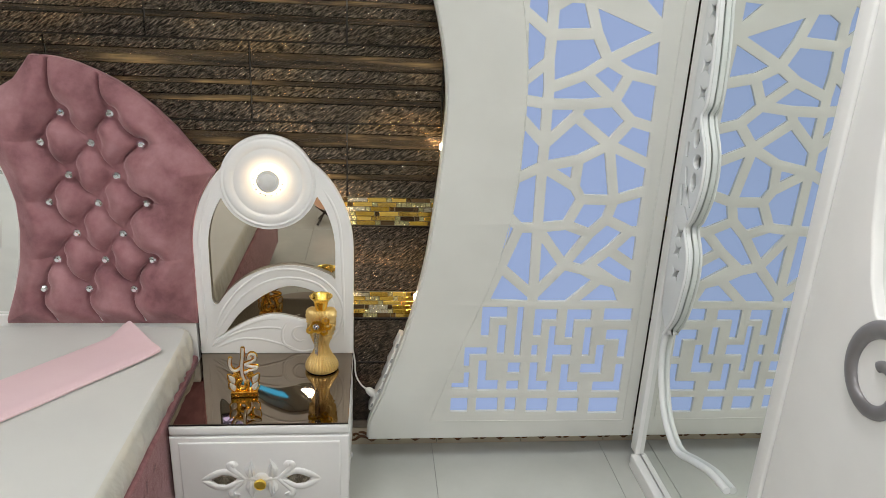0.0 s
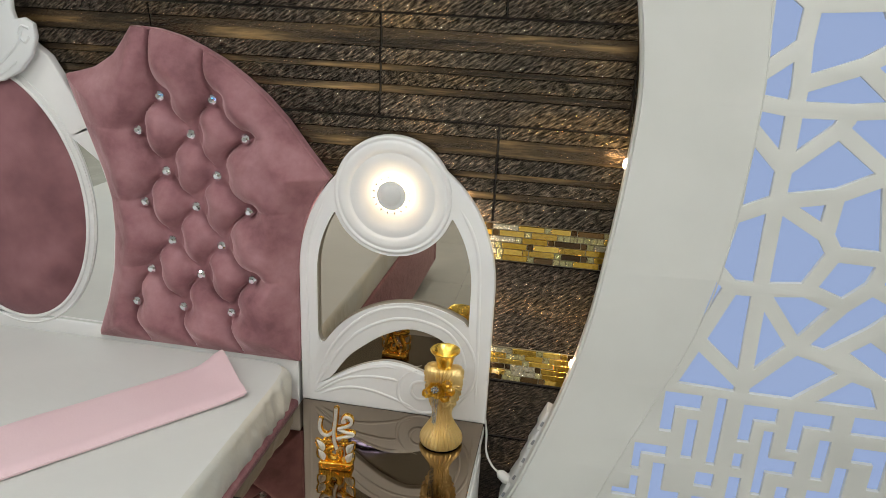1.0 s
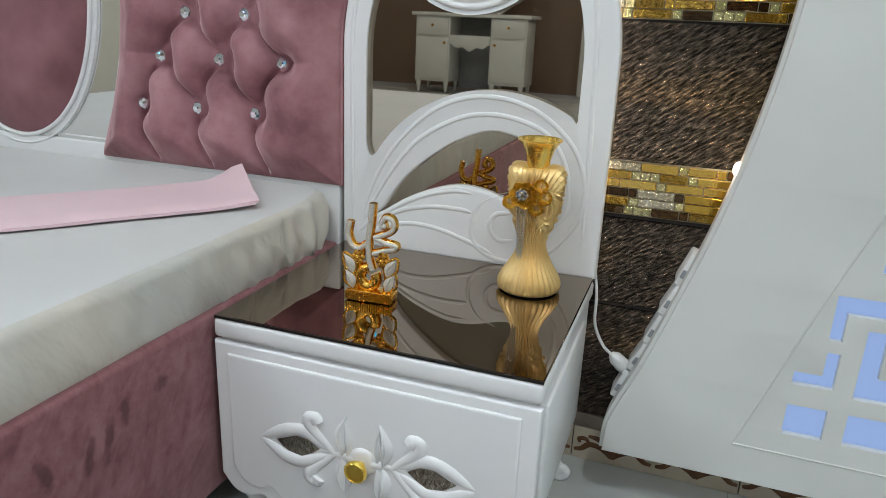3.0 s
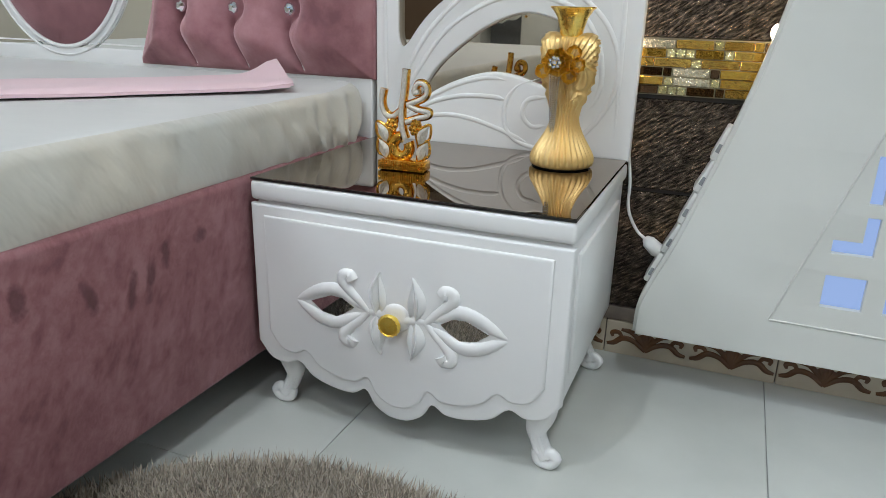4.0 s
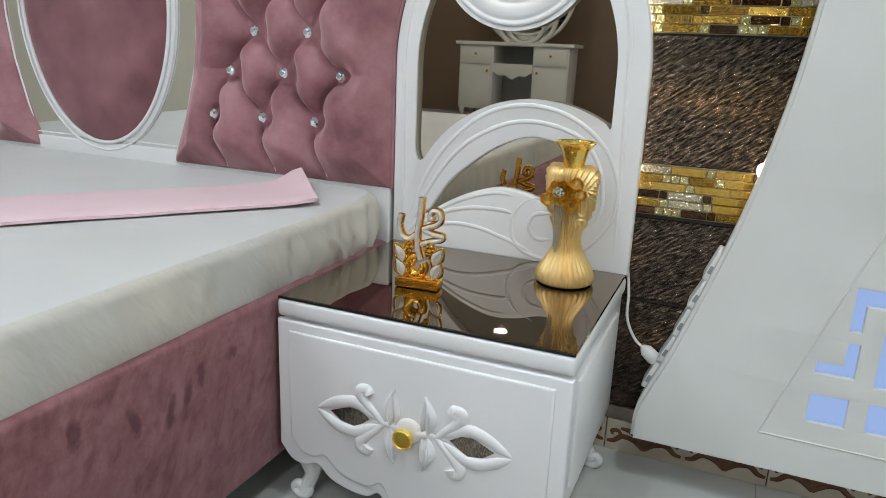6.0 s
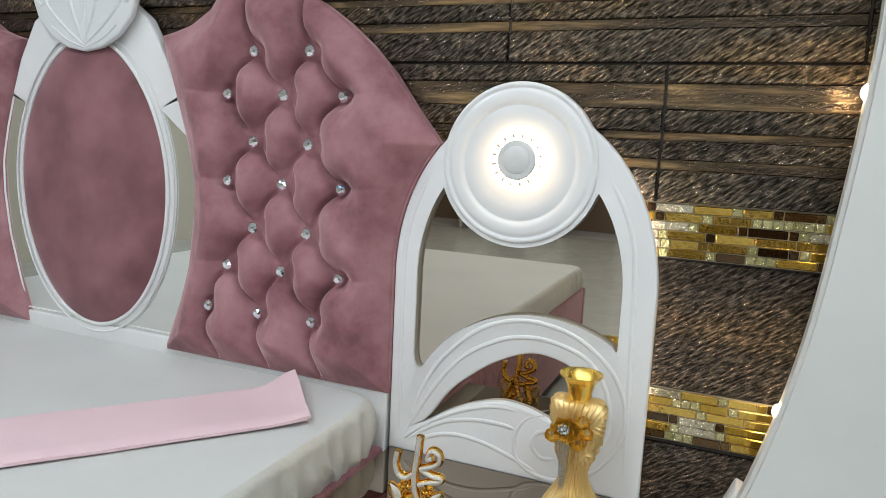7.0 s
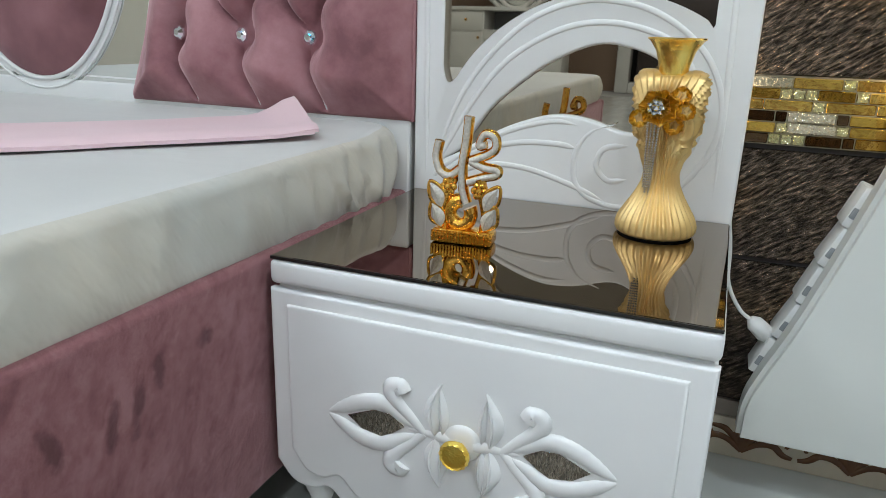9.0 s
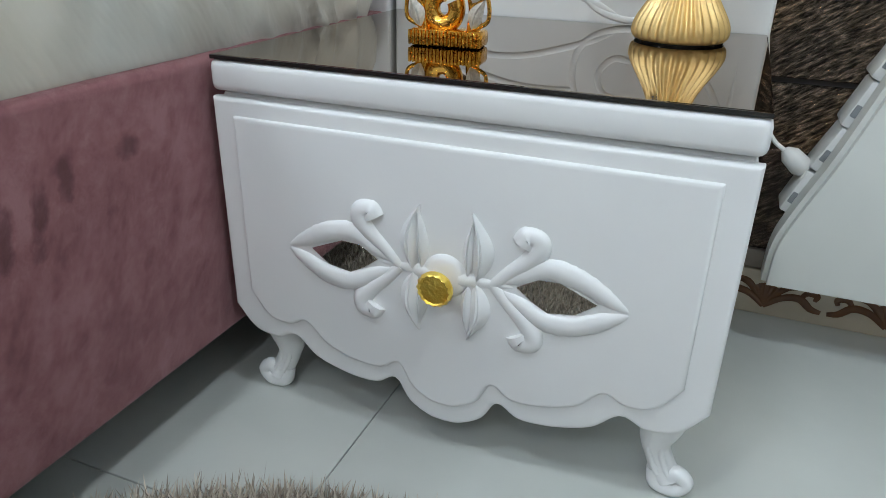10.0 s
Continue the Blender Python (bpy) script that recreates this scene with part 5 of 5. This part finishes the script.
oval_m = [(MX + 0.56 * math.cos(a), 1.50 + 0.60 * math.sin(a)) for a in np.linspace(0, 2 * math.pi, 56, endpoint=False)]
dress_part("oval_mirror", plate([oval_m], 0, 0.01, 0.001), SILVER_MIRROR).data.transform(Matrix.Translation((0, -4.42, 0)) @ Matrix.Translation((MX, 0, 0)) @ Matrix.Rotation(math.pi, 4, "Z") @ Matrix.Translation((-MX, 0, 0)))
for k, r in ((1.02, 0.022), (0.84, 0.016)):
    dress_part("mirror_frame", tube([(MX + (x - MX) * k, -4.395, 1.50 + (z - 1.50) * k) for x, z in oval_m], r, True, 3), IVORY, "white carved oval mirror frame")
small = [(MX + 0.24 * math.cos(a), 1.17 + 0.27 * math.sin(a)) for a in np.linspace(0, 2 * math.pi, 40, endpoint=False)]
dress_part("inner_ring", tube([(x, -4.36, z) for x, z in small], 0.024, True, 3), IVORY, "small white oval ring before the mirror")
for sgn in (1, -1):
    dress_part("mirror_arm", tube([(MX + sgn * x, -4.37, z) for x, z in spline([(0.20, 0.90), (0.33, 1.05), (0.36, 1.25), (0.26, 1.45), (0.05, 1.52)], 8)], 0.026, False, 3), IVORY)

# white-framed glass cabinet; the dark slab listed as headboard stands for its interior
glass_cabinet = thing("display_cabinet", "white-framed glass cabinet with dark interior", "bed", (-0.52, -5.25, 0))
for nm, a, b, mat in (("glass_panel", (-0.40, -4.58, 0.05), (1.3, -4.53, 2.3), BLACK), ("headboard", (-0.3, -4.5, 0.1), (1.2, -4.38, 1.5), DARK_WOOD), ("frame_post", (-0.55, -4.55, 0), (-0.38, -4.3, 2.3), IVORY), ("bottom_rail", (-0.38, -4.55, 0.0), (1.3, -4.3, 0.14), IVORY)):
    ob = part(nm, box(a, b, 0.02, 2), mat, glass_cabinet, "", 40)
    ob.location = (-0.3, 3.9, 0)

moon = thing("moon_lamp", "round glowing peach globe lamp on a wooden cross stand", "table lamp", (-0.24, -0.26, 0))
part("globe", ball((0, 0, 0.205), 0.095, None, 3), MOON, moon, "", 60)
for k in range(3):
    a = 2 * math.pi * k / 3
    part("leg", tube([(0.10 * math.cos(a), 0.10 * math.sin(a), 0.004), (-0.07 * math.cos(a), -0.07 * math.sin(a), 0.135)], 0.008, False, 2), DARK_WOOD, moon, "", 50)

# blue cove line and leaf-shaped light panels in the ceiling
cove = spline([(-2.6, -1.75, 0), (-1.62, -1.40, 0), (-1.1, -1.25, 0), (-0.8, -1.07, 0), (-0.62, -0.96, 0), (-0.44, -0.68, 0), (-0.30, -0.45, 0)], 12)
tagged(part("ceiling_cove", tube([(x, y, HIGH - 0.05) for x, y, _ in cove], 0.09, False, 3), CEILING, None, "curved ceiling cove", 60), "curved plaster ceiling cove", "cove", kind="structure")
tagged(part("cove_strip", tube([(x, y + 0.085, HIGH - 0.075) for x, y, _ in cove], 0.026, False, 2), BLUE_STRIP), "glowing blue light strip in the ceiling cove", "light strip")
for x, y, rz in ((-1.71, -0.83, 20), (-1.17, -0.53, -10)):
    t = thing("leaf_light", "leaf-shaped ceiling light with dark lattice, glowing lilac", "ceiling light", (x, y, HIGH - 0.02), "leaf ceiling lights")
    t.rotation_euler = (0, 0, radians(rz))
    leafy = [(0.25 * u, 0.13 * (1 - u * u) * s) for s, us in ((1, np.linspace(-1, 1, 20)), (-1, np.linspace(0.9, -0.9, 18))) for u in us]
    pane = plate([leafy], 0, 0.01, 0.001)
    pane.transform(Matrix.Rotation(radians(90), 4, "X"))
    part("pane", pane, LEAF_GLOW, t)
    part("rim", tube([(p[0], p[1], -0.01) for p in leafy], 0.02, True, 2), DARK_WOOD, t, "", 60)
    for k in range(10):
        a = 2 * math.pi * k / 10
        q = (0.21 * math.cos(a), 0.13 * (1 - (0.83 * math.cos(a)) ** 2) * math.sin(a))
        part("lattice_bar", tube([(0, 0, -0.012), (*q, -0.012)], 0.006, False, 1), DARK_WOOD, t)

# ---- floor tiles ----
TS, SHIFT = 0.708, (0.394, 2.75)
nx0, nx1, ny0, ny1 = -8, 2, -11, 0
tile_me = mesh_of(box((0.0008, 0.0008, -0.01), (TS - 0.0008, TS - 0.0008, 0), 0.0008, 1), "floor_tile")
tile_me.materials.append(FLOOR)
for i in range(nx0, nx1 + 1):
    for j in range(ny0, ny1):
        x, y = SHIFT[0] + i * TS, SHIFT[1] + j * TS
        if x + TS < X0 or x > X1 or y + TS < Y0:
            continue
        t = new("floor_tile", tile_me)
        t.parent, t.location = floor, (x, y, 0)

# ---- skirting tile with a scroll ornament ----
CREAM = grained("cream_glazed_tile", (0.55, 0.48, 0.37), (0.48, 0.41, 0.31), 14, 0.2)
OCHRE = grained("brown_scroll_glaze", (0.15, 0.065, 0.025), (0.10, 0.04, 0.015), 25, 0.25)
for k in range(-5, 4):
    x = 0.06 + 0.354 * k
    base = tagged(part("baseboard", box((x + 0.001, WALL - 0.006, 0.0), (x + 0.353, WALL + 0.006, 0.078), 0.002), CREAM), "cream glazed skirting tile with brown scrolls", "skirting", kind="structure")
    if x < -0.4:
        continue
    for q in range(2):
        cx = x + 0.089 + 0.177 * q
        bm = bmesh.new()
        for sgn in (1, -1):
            for pts, r in (([(0, 0.016), (0.025, 0.036), (0.050, 0.040), (0.068, 0.026), (0.084, 0.022)], 0.005), ([(0.050, 0.040), (0.060, 0.052), (0.074, 0.050), (0.072, 0.040)], 0.004), ([(0.008, 0.032), (0.030, 0.056), (0.055, 0.060)], 0.0045)):
                line = spline(pts, 5)
                add_mesh(bm, tube(at_y([(cx + sgn * a, b) for a, b in line], WALL - 0.006), [r * (0.5 + math.sin(math.pi * (0.1 + 0.8 * i / (len(line) - 1)))) for i in range(len(line))], False, 1, (1, WALL - 0.006, 0.15)))
        for a in (-0.6, -0.3, 0, 0.3, 0.6):
            add_mesh(bm, tube(at_y([(cx, 0.018), (cx + 0.03 * math.sin(a), 0.024 + 0.034 * math.cos(a))], WALL - 0.006), [0.004, 0.0055], False, 1, (1, WALL - 0.006, 0.15)))
        orn = part("scroll_ornament", bm, OCHRE, base, "brown scroll and palmette ornament")
tagged(part("trim", box((-2.4, WALL - 0.004, 0.080), (X1, WALL + 0.006, 0.112), 0.002), grained("grey_brown_trim", (0.22, 0.18, 0.14), (0.14, 0.11, 0.09), 30, 0.4)), "narrow grey-brown border tile over the skirting", "trim", kind="structure")

# ---- wall tiles: each of five ledges, rough and smooth in turn ----
TW, TH = 0.648, 0.2635


def relief_tile(kind):
    """One tile; kind 0: five stepped ledges, kind 1: plain rough face."""
    bm = bmesh.new()
    w, h = TW - 0.003, TH - 0.003
    if kind == 1:
        box((0.0015, -0.004, 0.0015), (w, 0.006, h), 0.002, 1, bm)
        return bm, 0
    # (share of the height, depth): rough ledges stand proud, smooth ones lie back
    ledges = ((0.235, 0.009), (0.085, 0.0025), (0.13, 0.007), (0.07, 0.002), (0.155, 0.009), (0.195, 0.003), (0.13, 0.008))
    n, z1 = len(ledges), 0.0015
    for share, d in ledges:
        z0, z1 = z1, z1 + h * share
        box((0.0015, -d, z0), (w, 0.006, z1 - 0.0006), 0.0016, 1, bm)
    return bm, n


tile_meshes = []
for kind in (0, 1):
    bm, n = relief_tile(kind)
    me = mesh_of(bm, "wall_tile")
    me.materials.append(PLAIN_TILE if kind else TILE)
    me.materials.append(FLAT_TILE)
    if n:
        per = len(me.polygons) // n
        for p in me.polygons:
            if (p.index // per) in (1, 3, 5):
                p.material_index = 1
    tile_meshes.append(me)
ROWS_Z = [(0.114, 1, 0.05), (0.3815, 1, 0.377), (0.680, 1, 0.05), (1.0515, 0, 0.05), (1.316, 0, 0.377), (1.580, 0, 0.05), (1.844, 0, 0.377), (2.108, 0, 0.05), (2.372, 0, 0.377), (2.636, 0, 0.05)]
for z, kind, x0 in ROWS_Z:
    for k in range(-8, 4):
        x = x0 + k * TW
        if x > X1 or x + TW < X0:
            continue
        t = new("wall_tile", tile_meshes[kind])
        t.parent, t.location = wall_north, (x, WALL, z)
        if z == 0.3815:
            t.scale.z = 0.185 / TH

# gold mosaic bands
rng = random.Random(11)
box_me = {}


def piece_mesh(w, kind):
    key = (round(w, 3), kind)
    if key not in box_me:
        me = mesh_of(box((0.0008, -0.004, 0.0008), (w - 0.0008, 0.006, 0.0166), 0.0012, 1), "mosaic_piece")
        me.materials.append(MOSAICS[kind])
        box_me[key] = me
    return box_me[key]


far = [bmesh.new() for _ in MOSAICS]
for z0 in (0.5735, 0.945):
    tagged(part("mosaic_backing", box((-0.03, WALL - 0.0006, z0 - 0.0012), (1.25, WALL + 0.0058, z0 + 0.107)), MOSAIC_BED, wall_north), kind="stuff")
    for row in range(6):
        x = 0.0 - rng.random() * 0.03
        last = None
        while x < 1.2:
            # long gold and brown bars, parted by one or two small squares
            if last in (0, 1, 3):
                kind, w = rng.choices(((2, 0.0176), (1, 0.0176), (0, 0.0176), (0, 0.070)), (7, 3, 2, 3))[0]
            else:
                kind, w = rng.choices(((0, 0.070), (0, 0.0525), (1, 0.0525), (1, 0.070), (3, 0.070), (2, 0.0176)), (8, 4, 4, 2, 2, 5))[0]
            last = kind if w > 0.03 else 2
            if x < 0.42:
                t = new("mosaic_piece", piece_mesh(w, kind))
                t.parent, t.location = wall_north, (x, WALL, z0 + row * 0.0176)
                t.rotation_euler = (rng.uniform(-0.10, 0.10), 0, rng.uniform(-0.04, 0.04))
            else:
                box((x + 0.0008, WALL - 0.004, z0 + row * 0.0176), (x + w - 0.0008, WALL + 0.006, z0 + row * 0.0176 + 0.0162), 0, 1, far[kind])
            x += w
for bm, m in zip(far, MOSAICS):
    tagged(part("mosaic_band", bm, m, wall_north, "gold mosaic band pieces"), kind="stuff")
